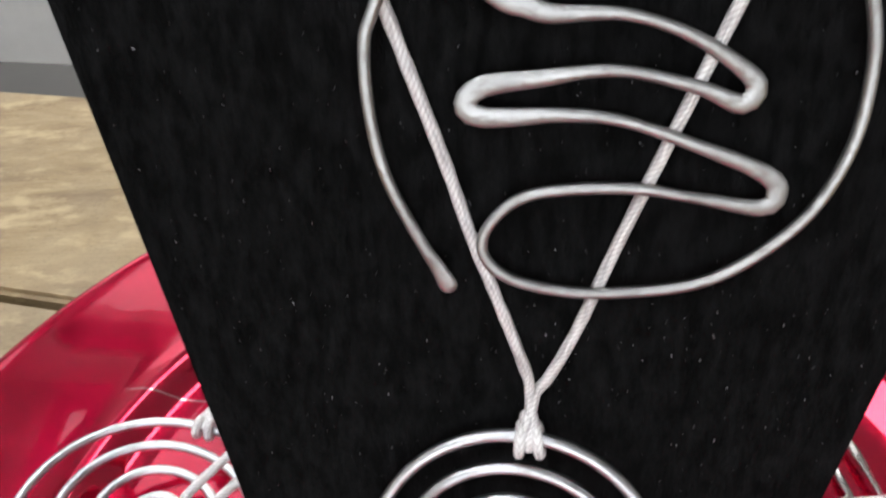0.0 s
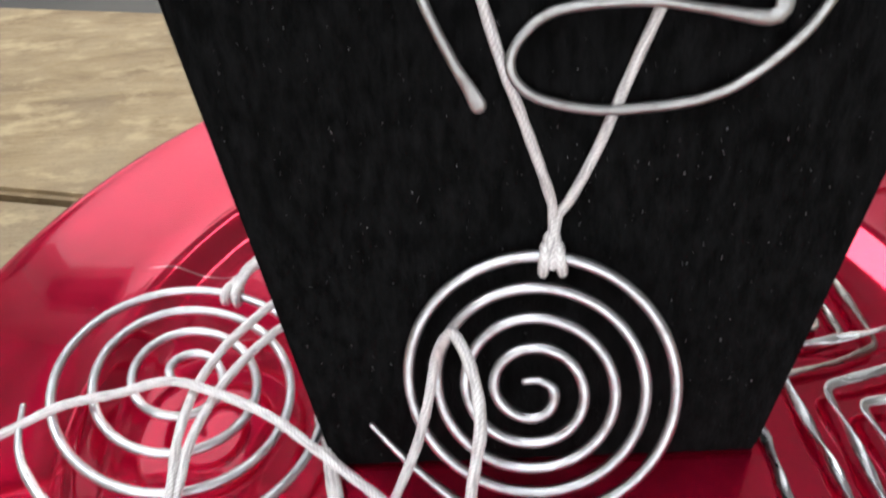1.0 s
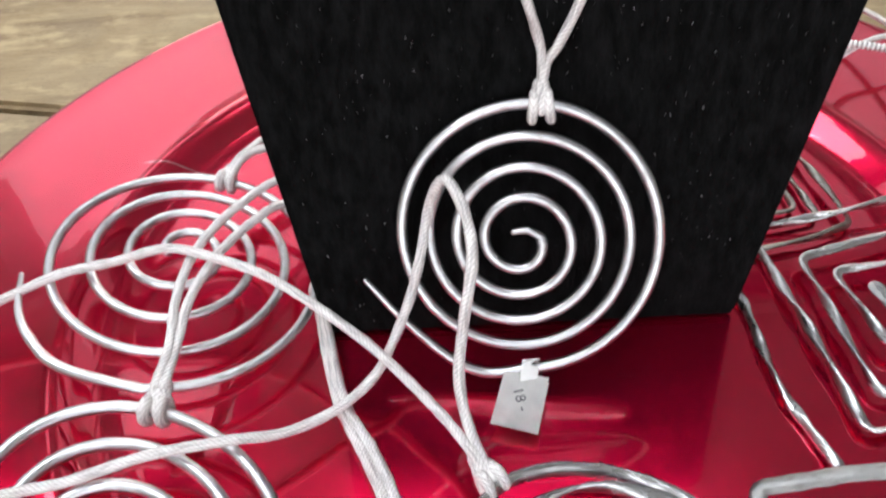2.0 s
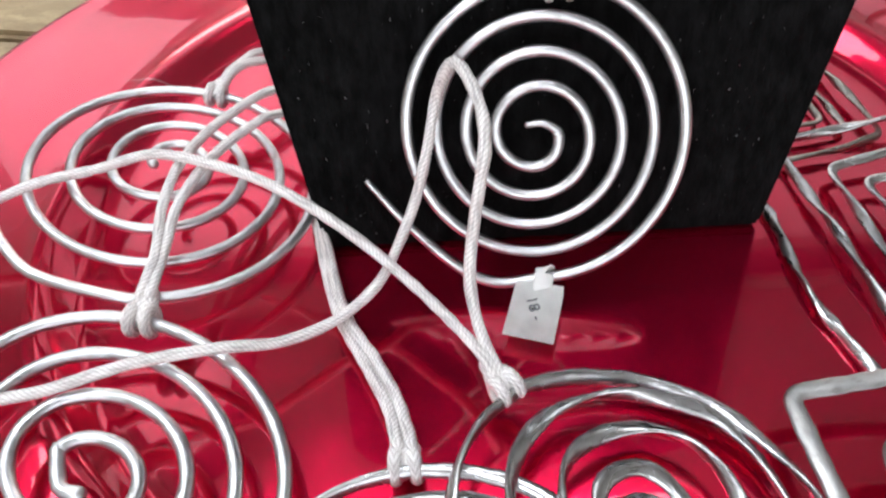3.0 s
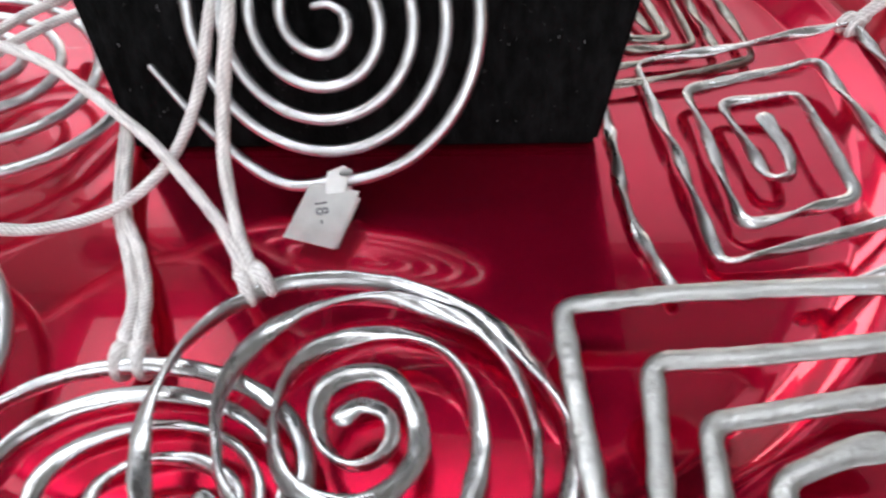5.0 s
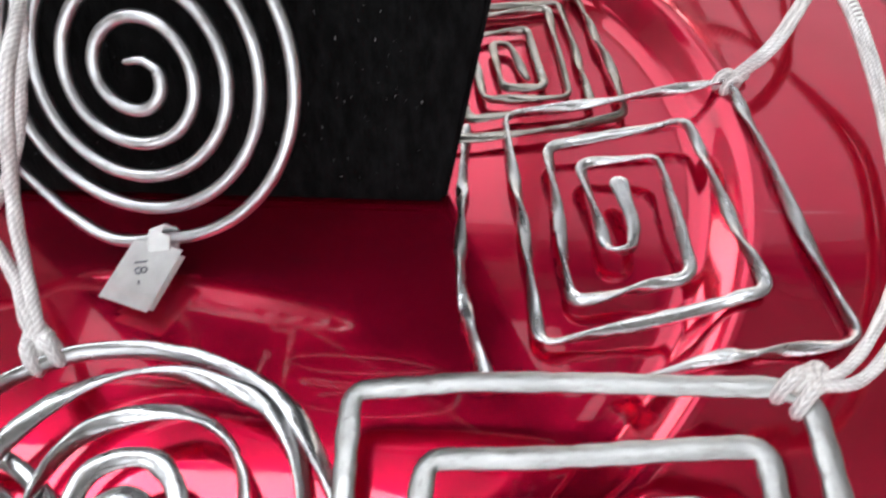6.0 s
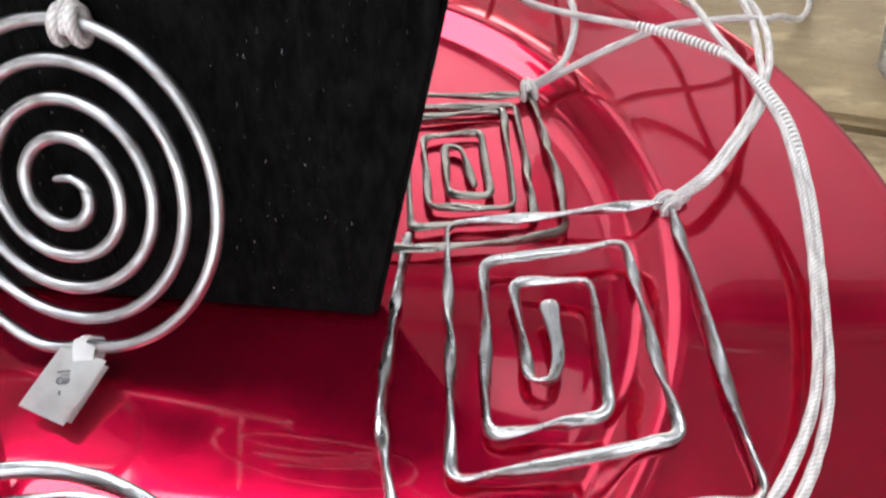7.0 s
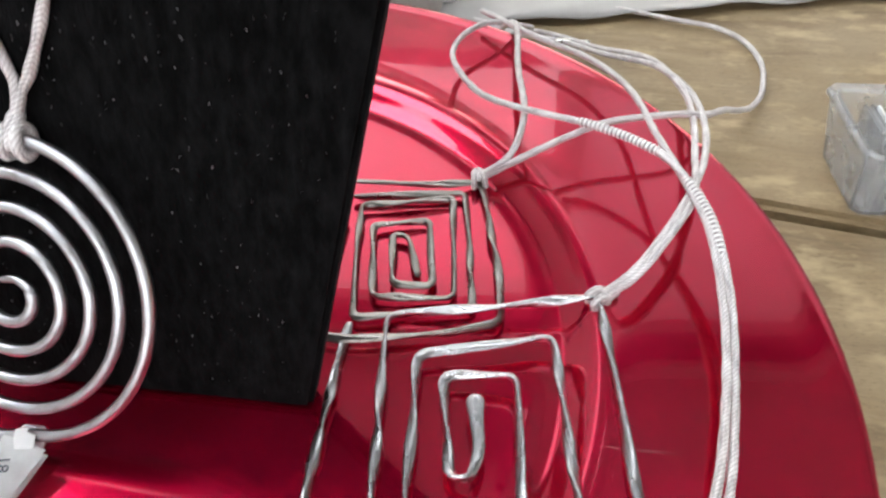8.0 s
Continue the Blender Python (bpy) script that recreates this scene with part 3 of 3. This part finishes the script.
cord(n, [(-0.0758, 0.0508, 0.0192), (-0.0735, 0.0555, 0.0205), (-0.0695, 0.0605, 0.021), (-0.0655, 0.0645, 0.0205), (-0.05, 0.072, 0.014), (-0.02, 0.078, 0.008)], 0.0012)
cord(n, [(-0.0748, 0.0505, 0.0192), (-0.0718, 0.0545, 0.0215), (-0.067, 0.0585, 0.0213), (-0.06, 0.062, 0.0185), (-0.045, 0.066, 0.011), (-0.015, 0.068, 0.008)], 0.0012)

# round spiral at the front of the plate
PLANE_F = Plane((-0.085, -0.06, 0.0172), (0.1, 0, 1))
n = necklace("large round silver wire spiral pendant lying over the plate's well")
path = spiral_path(PLANE_F, (0.00428, 0.00025), (0.00024, 0.00155), 0.00717, 0.00884, 0.7593, math.pi, 0.02, 3.75, lead=((0.0047, -0.0030), (0.0012, -0.0017)), wob=0.00015, seed=5, turned=-0.6087)
sweep("pendant", settle(path, 0.0014), 0.0028, 0.0028, M_WIRE, n, sides=12, wobble=0.015, label="round aluminium wire spiral")
larks_head(n, (-0.0785, -0.0262, 0.0168), (1, -0.15, 0), (0.05, 1, 0.3), 0.0014, 0.0013)
cord(n, [(-0.079, -0.0215, 0.0195), (-0.0765, -0.014, 0.0232), (-0.077, -0.002, 0.0255), (-0.076, 0.010, 0.0262), (-0.073, 0.021, 0.0255), (-0.068, 0.031, 0.0245), (-0.059, 0.043, 0.0225), (-0.045, 0.055, 0.014), (-0.02, 0.06, 0.008)], 0.0012, 1)
cord(n, [(-0.077, -0.0215, 0.0195), (-0.0750, -0.012, 0.0228), (-0.074, -0.002, 0.0250), (-0.071, 0.009, 0.0255), (-0.068, 0.017, 0.0248), (-0.063, 0.026, 0.0237), (-0.057, 0.034, 0.0215), (-0.043, 0.045, 0.013), (-0.02, 0.05, 0.008)], 0.0012, 2)

# round hammered spiral, middle front
PLANE_G = Plane((-0.025, -0.058, 0.0122), (0, -0.03, 1))
n = necklace("round hammered silver wire spiral pendant partly under another pendant")
path = spiral_path(PLANE_G, (0.01189, -0.02494), (-0.00272, 0.00121), 0.00977, 0.00592, 0.6735, math.pi, -0.6, 3.6, wob=0.0002, seed=8)
tw = np.cumsum(np.full(len(path), 0.07))
sweep("pendant", settle(path, 0.0013), 0.0029, 0.0016, M_TWIST, n, twist=tw * 0.7, sides=16, square=2.1, wobble=0.03, label="hammered aluminium wire spiral")
larks_head(n, (-0.0245, -0.0578, 0.0108), (1, 0.05, 0), (-0.05, 1, 0.15), 0.0012, 0.0013)
cord(n, [(-0.0258, -0.055, 0.0135), (-0.028, -0.046, 0.0112), (-0.033, -0.035, 0.0095), (-0.039, -0.023, 0.0093), (-0.043, -0.010, 0.0095), (-0.046, 0.003, 0.010), (-0.049, 0.014, 0.0095), (-0.045, 0.03, 0.008), (-0.03, 0.045, 0.007)], 0.00125, 3)
cord(n, [(-0.0232, -0.055, 0.0135), (-0.026, -0.045, 0.0115), (-0.031, -0.034, 0.0098), (-0.037, -0.024, 0.0097), (-0.0405, -0.014, 0.0098), (-0.043, -0.004, 0.0102), (-0.0463, 0.008, 0.010), (-0.046, 0.02, 0.009), (-0.03, 0.035, 0.007)], 0.00125, 4)

# twisted spiral lying over it
PLANE_H = Plane((0, -0.06, 0.0145), (0.12, 0.05, 1))
n = necklace("twisted flat silver wire spiral pendant lying on another spiral")
# bends of the wire, turn by turn from its inner end, in millimetres
BENDS = [(12.6, -9), (15.1, -7.1), (18.7, -8.1), (20.3, -11.6), (18.6, -15.2), (14.5, -16.5), (10.6, -14), (8.6, -9), (9.4, -4.5), (13.2, -1.7), (18, -1.3), (22.2, -5), (24, -10.3), (23.6, -15.6), (19, -21.5), (12, -23), (6, -20)]
BENDS += [(3, -14), (2.3, -7.8), (3.5, -1.4), (6.8, 3.1), (13.5, 6.3), (20.7, 6.8), (27.2, 3.8), (31.3, -1.8), (33, -8.5), (33, -15), (30, -24), (20, -30.5), (8, -29.5), (-1.5, -22.5)]
BENDS += [(-5, -14.5), (-6.4, -7), (-4.7, 1), (0.1, 8), (7, 12.4), (16.2, 14), (25, 12.6), (32.3, 10), (37.8, 4), (41, -4), (42, -12), (40, -24), (31, -35), (16, -39), (0, -36), (-11, -27)]
BENDS += [(-15.8, -15), (-16.4, -7.5), (-14.5, 0.5), (-10, 8), (-4.5, 13), (0, 16), (9, 18.3), (19.5, 17.8), (28.8, 14.5), (36, 9.9), (41.5, 3), (45.7, -4.5), (47, -12), (45.5, -22)]
path = curve_points([PLANE_H.at(u / 1000, v / 1000, 0.0006 * math.sin(0.9 * k)) for k, (u, v) in enumerate(BENDS)], 0.0009)
k = np.arange(len(path))
sweep("pendant", settle(path, 0.0015), 0.0033, 0.0015, M_TWIST, n, twist=0.055 * k + 0.8 * np.sin(k * 0.05), sides=18, square=2.1, wobble=0.03, label="twisted flat aluminium wire spiral")
larks_head(n, (-0.0055, -0.0452, 0.0152), (0.8, 0.55, 0), (-0.4, 1, 0.25), 0.0012, 0.0012)
cord(n, [(-0.0072, -0.0432, 0.0170), (-0.0098, -0.0395, 0.0186), (-0.0142, -0.0330, 0.0186), (-0.0211, -0.0255, 0.0208), (-0.0291, -0.0170, 0.0220), (-0.0363, -0.0125, 0.0262), (-0.0453, -0.0062, 0.0286), (-0.055, 0.0010, 0.0288), (-0.066, 0.0065, 0.0292), (-0.081, 0.012, 0.0288), (-0.095, 0.011, 0.0262), (-0.109, 0.009, 0.0248), (-0.121, 0.003, 0.0236), (-0.14, -0.006, 0.021), (-0.16, -0.014, 0.0192), (-0.19, -0.022, 0.001)], 0.0012, 5)
cord(n, [(-0.0065, -0.0432, 0.0168), (-0.0085, -0.0385, 0.0188), (-0.0103, -0.0335, 0.0225), (-0.011, -0.0287, 0.0292), (-0.0095, -0.0238, 0.0393), (-0.0082, -0.0208, 0.0454), (-0.0071, -0.0173, 0.0508), (-0.0074, -0.0113, 0.0537), (-0.0092, -0.0040, 0.0551), (-0.0117, 0.0010, 0.0558), (-0.0140, 0.0020, 0.0522), (-0.0156, 0.0025, 0.0470), (-0.0168, 0.0012, 0.0423), (-0.0183, -0.0025, 0.0372), (-0.0213, -0.0067, 0.0281), (-0.026, -0.0125, 0.0195), (-0.0305, -0.0195, 0.0160), (-0.0387, -0.0255, 0.0130),
         (-0.049, -0.032, 0.0150), (-0.06, -0.036, 0.0195), (-0.076, -0.039, 0.0202), (-0.091, -0.044, 0.0202), (-0.102, -0.046, 0.0202), (-0.125, -0.05, 0.0195), (-0.155, -0.053, 0.0188), (-0.185, -0.058, 0.002)], 0.0012, 6)


def square_pendant(parent, plane, corners, radius, width, thick, material, twist, seed, label, lift=0.0, wobble=0.025, paddle=0.0):
    """A wire bent into corners and twisted as it goes; its inner end may be hammered out to a paddle."""
    pts = [plane.at(u, v, lift) for u, v in corners]
    path = round_corners(pts, radius, 0.0008)
    k = np.arange(len(path))
    rng = np.random.default_rng(seed)
    tw = twist * (0.1 * k + 0.9 * np.sin(k * 0.06 + rng.uniform(0, 6)) + 0.35 * np.sin(k * 0.13 + rng.uniform(0, 6)))
    bend = 0.0002 * np.sin(k * 0.1 + rng.uniform(0, 6))
    path = path + np.outer(bend, np.array(plane.u)) + np.outer(0.0002 * np.sin(k * 0.11 + seed), np.array(plane.v)) + np.outer(0.0003 * np.sin(k * 0.07 + seed), np.array(plane.n))
    path = settle(path, 0.55 * width)
    wd, th = np.full(len(path), width), np.full(len(path), thick)
    if paddle:
        m = 10
        shape = np.linspace(1, 0, m) ** 1.2
        wd[:m] = wd[:m] + (paddle - width) * shape
        th[:m] *= 1 - 0.35 * shape
        tw[:2 * m] *= np.r_[np.zeros(m), np.linspace(0, 1, m)]
    return sweep("pendant", path, wd, th, material, parent, up=tuple(plane.n), twist=tw, sides=18, square=2.1, wobble=wobble, seed=seed, label=label)


# square twisted spiral
PLANE_S = Plane((0.093, 0.003, 0.0098), (-0.10, 0, 1))
n = necklace("square twisted silver wire spiral pendant lying on the red plate")
square_pendant(n, PLANE_S, [(0.0002, 0.0006), (0.0022, -0.0108), (0.0009, -0.017), (-0.0037, -0.0164), (-0.0079, 0.0075), (0.0088, 0.0083), (0.0109, -0.024), (-0.0107, -0.0288), (-0.0145, 0.0129), (0.0158, 0.0199), (0.0228, -0.0287), (-0.0164, -0.0376), (-0.0237, 0.0249), (0.0262, 0.0315), (0.035, -0.0382), (-0.0039, -0.0454)], 0.0034, 0.0026, 0.0014, M_TWIST, 1.0, 21, "twisted square aluminium wire spiral", paddle=0.0042)
sweep("wire_strand", curve_points([PLANE_S.at(u, v, 0.0002) for u, v in ((-0.0258, -0.0441), (-0.0288, -0.0345), (-0.031, -0.0245), (-0.032, -0.0095), (-0.0325, 0.0208))], 0.001), 0.0026, 0.0014, M_TWIST, n, sides=16, square=2.1, twist=np.sin(np.arange(200) * 0.2) * 1.2, wobble=0.05, label="loose end of twisted wire")
top = PLANE_S.at(0.0262, 0.0310, 0.0003)
larks_head(n, top, (0.5, -0.9, 0), (0.6, 0.7, 0.2), 0.0011, 0.00098)
cord(n, [top + Vector((0.001, 0.001, 0.001)), (0.126, 0.036, 0.021), (0.134, 0.048, 0.0235), (0.140, 0.060, 0.0245), (0.146, 0.076, 0.0235), (0.149, 0.096, 0.0225), (0.147, 0.115, 0.0215), (0.138, 0.131, 0.0205), (0.124, 0.154, 0.011), (0.109, 0.175, 0.004), (0.09, 0.188, 0.0), (0.06, 0.20, -0.001)], 0.00098, 7)
cord(n, [top + Vector((0.002, 0.0005, 0.001)), (0.127, 0.035, 0.021), (0.135, 0.047, 0.0235), (0.1415, 0.060, 0.0247), (0.144, 0.078, 0.0237), (0.146, 0.098, 0.0225), (0.145, 0.116, 0.0215), (0.137, 0.137, 0.0195), (0.122, 0.164, 0.008), (0.106, 0.182, 0.003), (0.085, 0.193, 0.0), (0.06, 0.205, -0.001)], 0.00098, 8)

clasp_ring = [Vector((0.117, 0.172, 0.004)) + Vector((0.0035 * math.cos(a), 0.0035 * math.sin(a), 0.0006 * math.sin(2 * a))) for a in np.linspace(0, 6.1, 24)]
clasp = sweep("clasp", curve_points([(0.108, 0.1745, 0.004), (0.111, 0.1738, 0.0048), (0.1138, 0.1728, 0.0044)], 0.0007), 0.003, 0.0022, M_STEEL, n, sides=10, label="small bright metal clasp")
sweep("ring", curve_points(clasp_ring, 0.0007), 0.001, 0.001, M_STEEL, clasp, sides=8)

# small square spiral behind it
PLANE_T = Plane((0.07, 0.05, 0.0074), (0, 0, 1))
n = necklace("small square spiral pendant of doubled twisted silver wire")
square_pendant(n, PLANE_T, [(0.0047, -0.0074), (0.0003, 0.0054), (-0.0043, 0.0062), (-0.0015, -0.012), (0.0091, -0.0112), (0.0048, 0.013), (-0.0104, 0.0095), (-0.0051, -0.0171), (0.0145, -0.0145), (0.0104, 0.0228), (-0.0153, 0.0172), (-0.0089, -0.0242), (0.02, -0.0178), (0.0132, 0.0258), (-0.0175, 0.0207)], 0.0026, 0.0022, 0.0013, M_DULL, 1.0, 31, "doubled twisted square wire spiral")
square_pendant(n, PLANE_T, [(-0.0175, 0.0263), (0.0018, 0.0278), (0.0168, 0.0312), (0.019, 0.0253), (0.025, -0.0052), (0.0269, -0.0219), (0.0149, -0.0269), (-0.0102, -0.031), (-0.018, -0.03), (-0.0185, 0.0121)], 0.0030, 0.0023, 0.0013, M_DULL, 1.0, 33, "", lift=0.0006)
top = PLANE_T.at(0.0168, 0.0304, 0.0012)
larks_head(n, top, (1, 0.2, 0.1), (0.3, 1, 0.3), 0.0010, 0.0010, True)
cord(n, [top + Vector((0, 0.001, 0.001)), (0.094, 0.0815, 0.016), (0.0972, 0.088, 0.0195), (0.098, 0.101, 0.0215), (0.095, 0.123, 0.0208), (0.093, 0.151, 0.0205), (0.09, 0.172, 0.012), (0.085, 0.185, 0.001)], 0.00105, 9)
cord(n, [top + Vector((0.001, 0.0005, 0.001)), (0.100, 0.081, 0.0185), (0.111, 0.087, 0.0215), (0.123, 0.093, 0.0235), (0.142, 0.098, 0.024), (0.1505, 0.1035, 0.0208), (0.1580, 0.1125, 0.0172), (0.1655, 0.1235, 0.0105), (0.1745, 0.1385, 0.003), (0.182, 0.156, -0.001), (0.185, 0.176, -0.001), (0.181, 0.193, -0.001), (0.171, 0.202, -0.0005), (0.158, 0.205, 0.0), (0.141, 0.211, 0.0), (0.11, 0.22, 0.0)], 0.0010, 10)

# flat hammered square spiral
PLANE_Q = Plane((0.046, -0.048, 0.0132), (-0.11, 0, 1))
n = necklace("square flat hammered silver wire spiral pendant at the plate's edge")
square_pendant(n, PLANE_Q, [(0.0412, -0.0268), (0.0362, -0.0275), (0.0270, -0.0310), (0.0262, -0.0450), (0.0500, -0.0440), (0.0520, -0.0185), (0.0195, -0.0222), (0.0175, -0.0530), (0.0600, -0.0520), (0.0605, -0.0100), (0.0129, -0.0120), (0.0098, -0.0610), (0.0690, -0.0600), (0.0680, -0.0030), (0.0640, -0.0005), (0.0184, 0.0012), (0.0004, -0.0004), (0.0032, -0.0420), (0.0040, -0.0640)], 0.0030, 0.0036, 0.0017, M_FLAT, 0.0, 41, "flat hammered square wire spiral", wobble=0.025, paddle=0.0048)
top = PLANE_Q.at(0.0665, -0.0018, 0.0004)
larks_head(n, top, (0.7, -0.7, 0), (0.8, 0.6, 0.2), 0.0013, 0.00112)
cord(n, [top + Vector((0.001, 0.001, 0.001)), (0.1195, -0.046, 0.022), (0.1275, -0.0365, 0.0212), (0.1357, -0.022, 0.0198), (0.1402, -0.008, 0.0188), (0.1440, 0.013, 0.0190), (0.1447, 0.031, 0.0220), (0.143, 0.049, 0.0258), (0.138, 0.067, 0.0272), (0.134, 0.085, 0.0258), (0.129, 0.110, 0.0235), (0.118, 0.130, 0.0218), (0.101, 0.145, 0.0205), (0.092, 0.153, 0.0202), (0.08, 0.165, 0.0195)], 0.00098, 11)
cord(n, [top + Vector((0.002, 0.0005, 0.001)), (0.1215, -0.0475, 0.0215), (0.1302, -0.0380, 0.0205), (0.1380, -0.0235, 0.0185), (0.1422, -0.009, 0.0178), (0.1460, 0.014, 0.018), (0.1467, 0.031, 0.0215), (0.1445, 0.049, 0.0262), (0.139, 0.064, 0.0278), (0.132, 0.076, 0.0272), (0.118, 0.086, 0.0262), (0.097, 0.096, 0.0240), (0.085, 0.105, 0.0222), (0.077, 0.119, 0.0208), (0.073, 0.132, 0.0205), (0.076, 0.145, 0.0208), (0.085, 0.155, 0.0205), (0.098, 0.165, 0.014)], 0.00098, 12)

coiled_sleeve(n, [(0.1345, 0.0735, 0.0275), (0.1255, 0.0812, 0.0268), (0.118, 0.086, 0.0262), (0.1125, 0.0888, 0.0258)])
coiled_sleeve(n, [(0.1390, 0.0640, 0.0278), (0.1420, 0.0565, 0.0272), (0.1442, 0.0490, 0.0262), (0.1457, 0.0400, 0.0240)])

# ---- price tag ----
tag = thing("price_tag", "small white folded card price tag on the hanging spiral", "tag")
PLANE_TAG = Plane((0.0035, -0.0245, 0.0105), (-0.05, -0.35, 1))


def card_sheet(name, corners):
    bm = bmesh.new()
    bm.faces.new([bm.verts.new(PLANE_TAG.at(u, v, w)) for u, v, w in corners])
    bmesh.ops.solidify(bm, geom=bm.faces[:], thickness=0.0004)
    part(name, bm, M_PAPER, tag)


card_sheet("card", ((-0.0043, 0.0080, -0.0008), (0.0056, 0.0054, -0.0008), (0.0020, -0.0076, 0.0010), (-0.0084, -0.0045, 0.0005)))
card_sheet("back_card", ((-0.0040, 0.0072, -0.0022), (0.0056, 0.0046, -0.0022), (0.0022, -0.0068, -0.0008), (-0.0076, -0.0040, -0.0012)))
loop = [PLANE_TAG.at(u, v, w) for u, v, w in ((0.0010, 0.0056, -0.0003), (0.0014, 0.0072, 0.0010), (0.0018, 0.0088, 0.0014), (0.0019, 0.0098, -0.0004), (0.0016, 0.0084, -0.0024), (0.0012, 0.0050, -0.0024))]
sweep("paper_loop", curve_points(loop, 0.0006), 0.0042, 0.0003, M_PAPER, tag, up=tuple(PLANE_TAG.u.cross(PLANE_TAG.v * 0.2 + PLANE_TAG.n)), sides=8, square=5)
text = bpy.data.curves.new("writing", "FONT")
text.body, text.size, text.extrude = "18 -", 0.0034, 0.00003
text.align_x, text.align_y = "CENTER", "CENTER"
writing = new("writing", text)
writing.matrix_world = Matrix.Translation(PLANE_TAG.at(-0.0013, 0.0006, 0.00042)) @ Matrix((PLANE_TAG.u, PLANE_TAG.v, PLANE_TAG.n)).transposed().to_4x4() @ pose(0, 0, 0, -8, 0, -78)
text.materials.append(M_INK)
writing.parent = tag

# ---- clear plastic box on the table ----
cbox = thing("plastic_box", "small clear plastic box with black foam inside, on the table", "box")


def ring_of(bm, half_x, half_y, cut, z):
    return [bm.verts.new((x, y, z)) for x, y in ((-half_x, -half_y + cut), (-half_x + cut, -half_y), (half_x - cut, -half_y), (half_x, -half_y + cut), (half_x, half_y - cut), (half_x - cut, half_y), (-half_x + cut, half_y), (-half_x, half_y - cut))]


def shell_mesh():
    """A rectangular tray with sloping sides and a thick rounded lip round its mouth, open at the top."""
    bm = bmesh.new()
    rings = [ring_of(bm, hx, hy, cut, z) for hx, hy, cut, z in ((0.0262, 0.0145, 0.002, 0.0), (0.0272, 0.0155, 0.0025, 0.0012), (0.0310, 0.0185, 0.003, 0.0215), (0.0322, 0.0197, 0.003, 0.0222), (0.0322, 0.0197, 0.003, 0.0236), (0.0314, 0.0189, 0.003, 0.0242), (0.0298, 0.0173, 0.0025, 0.0236), (0.0254, 0.0137, 0.002, 0.0014))]
    for r0, r1 in zip(rings, rings[1:]):
        for k in range(8):
            bm.faces.new((r0[k], r0[(k + 1) % 8], r1[(k + 1) % 8], r1[k]))
    bm.faces.new(list(reversed(rings[0])))
    bm.faces.new(rings[-1])
    return bm


part("shell", shell_mesh(), M_CLEAR, cbox)
foam = part("foam", box((0.040, 0.0255, 0.0175), (0.0045, 0, 0.0104), 0.0015), M_BLACK, cbox, "black foam insert")
for k in range(3):
    part("divider", box((0.0008, 0.0262, 0.019), (-0.0170 - 0.0020 * k, 0, 0.0112), 0.0002), M_CLEAR if k else M_PAPER, cbox, "thin upright divider")
cbox.matrix_world = pose(0.2225, 0.1080, TOP, 0, 0, 3)

# ---- things behind the plate ----
# uneven sheet that makes the table whitish behind the plate
sheet = thing("pale_sheet", "thin whitish uneven sheet covering the table behind the plate", "sheet")
verts, faces = [], []
NX, NY = 40, 24
for j in range(NY + 1):
    for i in range(NX + 1):
        u, v = i / NX, j / NY
        x, y = 0.06 + 0.34 * u, 0.190 + 0.085 * u + 0.11 * v + 0.006 * noise.noise((u * 9, 3.1, 0))
        verts.append((x, y, TOP + 0.0022 + 0.004 * abs(noise.noise((u * 7, v * 4, 1.7))) + 0.002 * abs(noise.noise((u * 21, v * 12, 4.2)))))
for j in range(NY):
    for i in range(NX):
        k = j * (NX + 1) + i
        faces.append((k, k + 1, k + NX + 2, k + NX + 1))
film = mesh_object("film", verts, faces, M_FILM, sheet)
film.modifiers.new("thickness", "SOLIDIFY").thickness = 0.0006

card = thing("white_box", "small white cardboard box standing behind the plate", "box")
part("carton", box((0.042, 0.03, 0.024), (0.044, 0.222, TOP + 0.012), 0.0008), M_PAPER, card)
part("lid", box((0.044, 0.032, 0.006), (0.044, 0.222, TOP + 0.0272), 0.0008), M_PAPER, card)
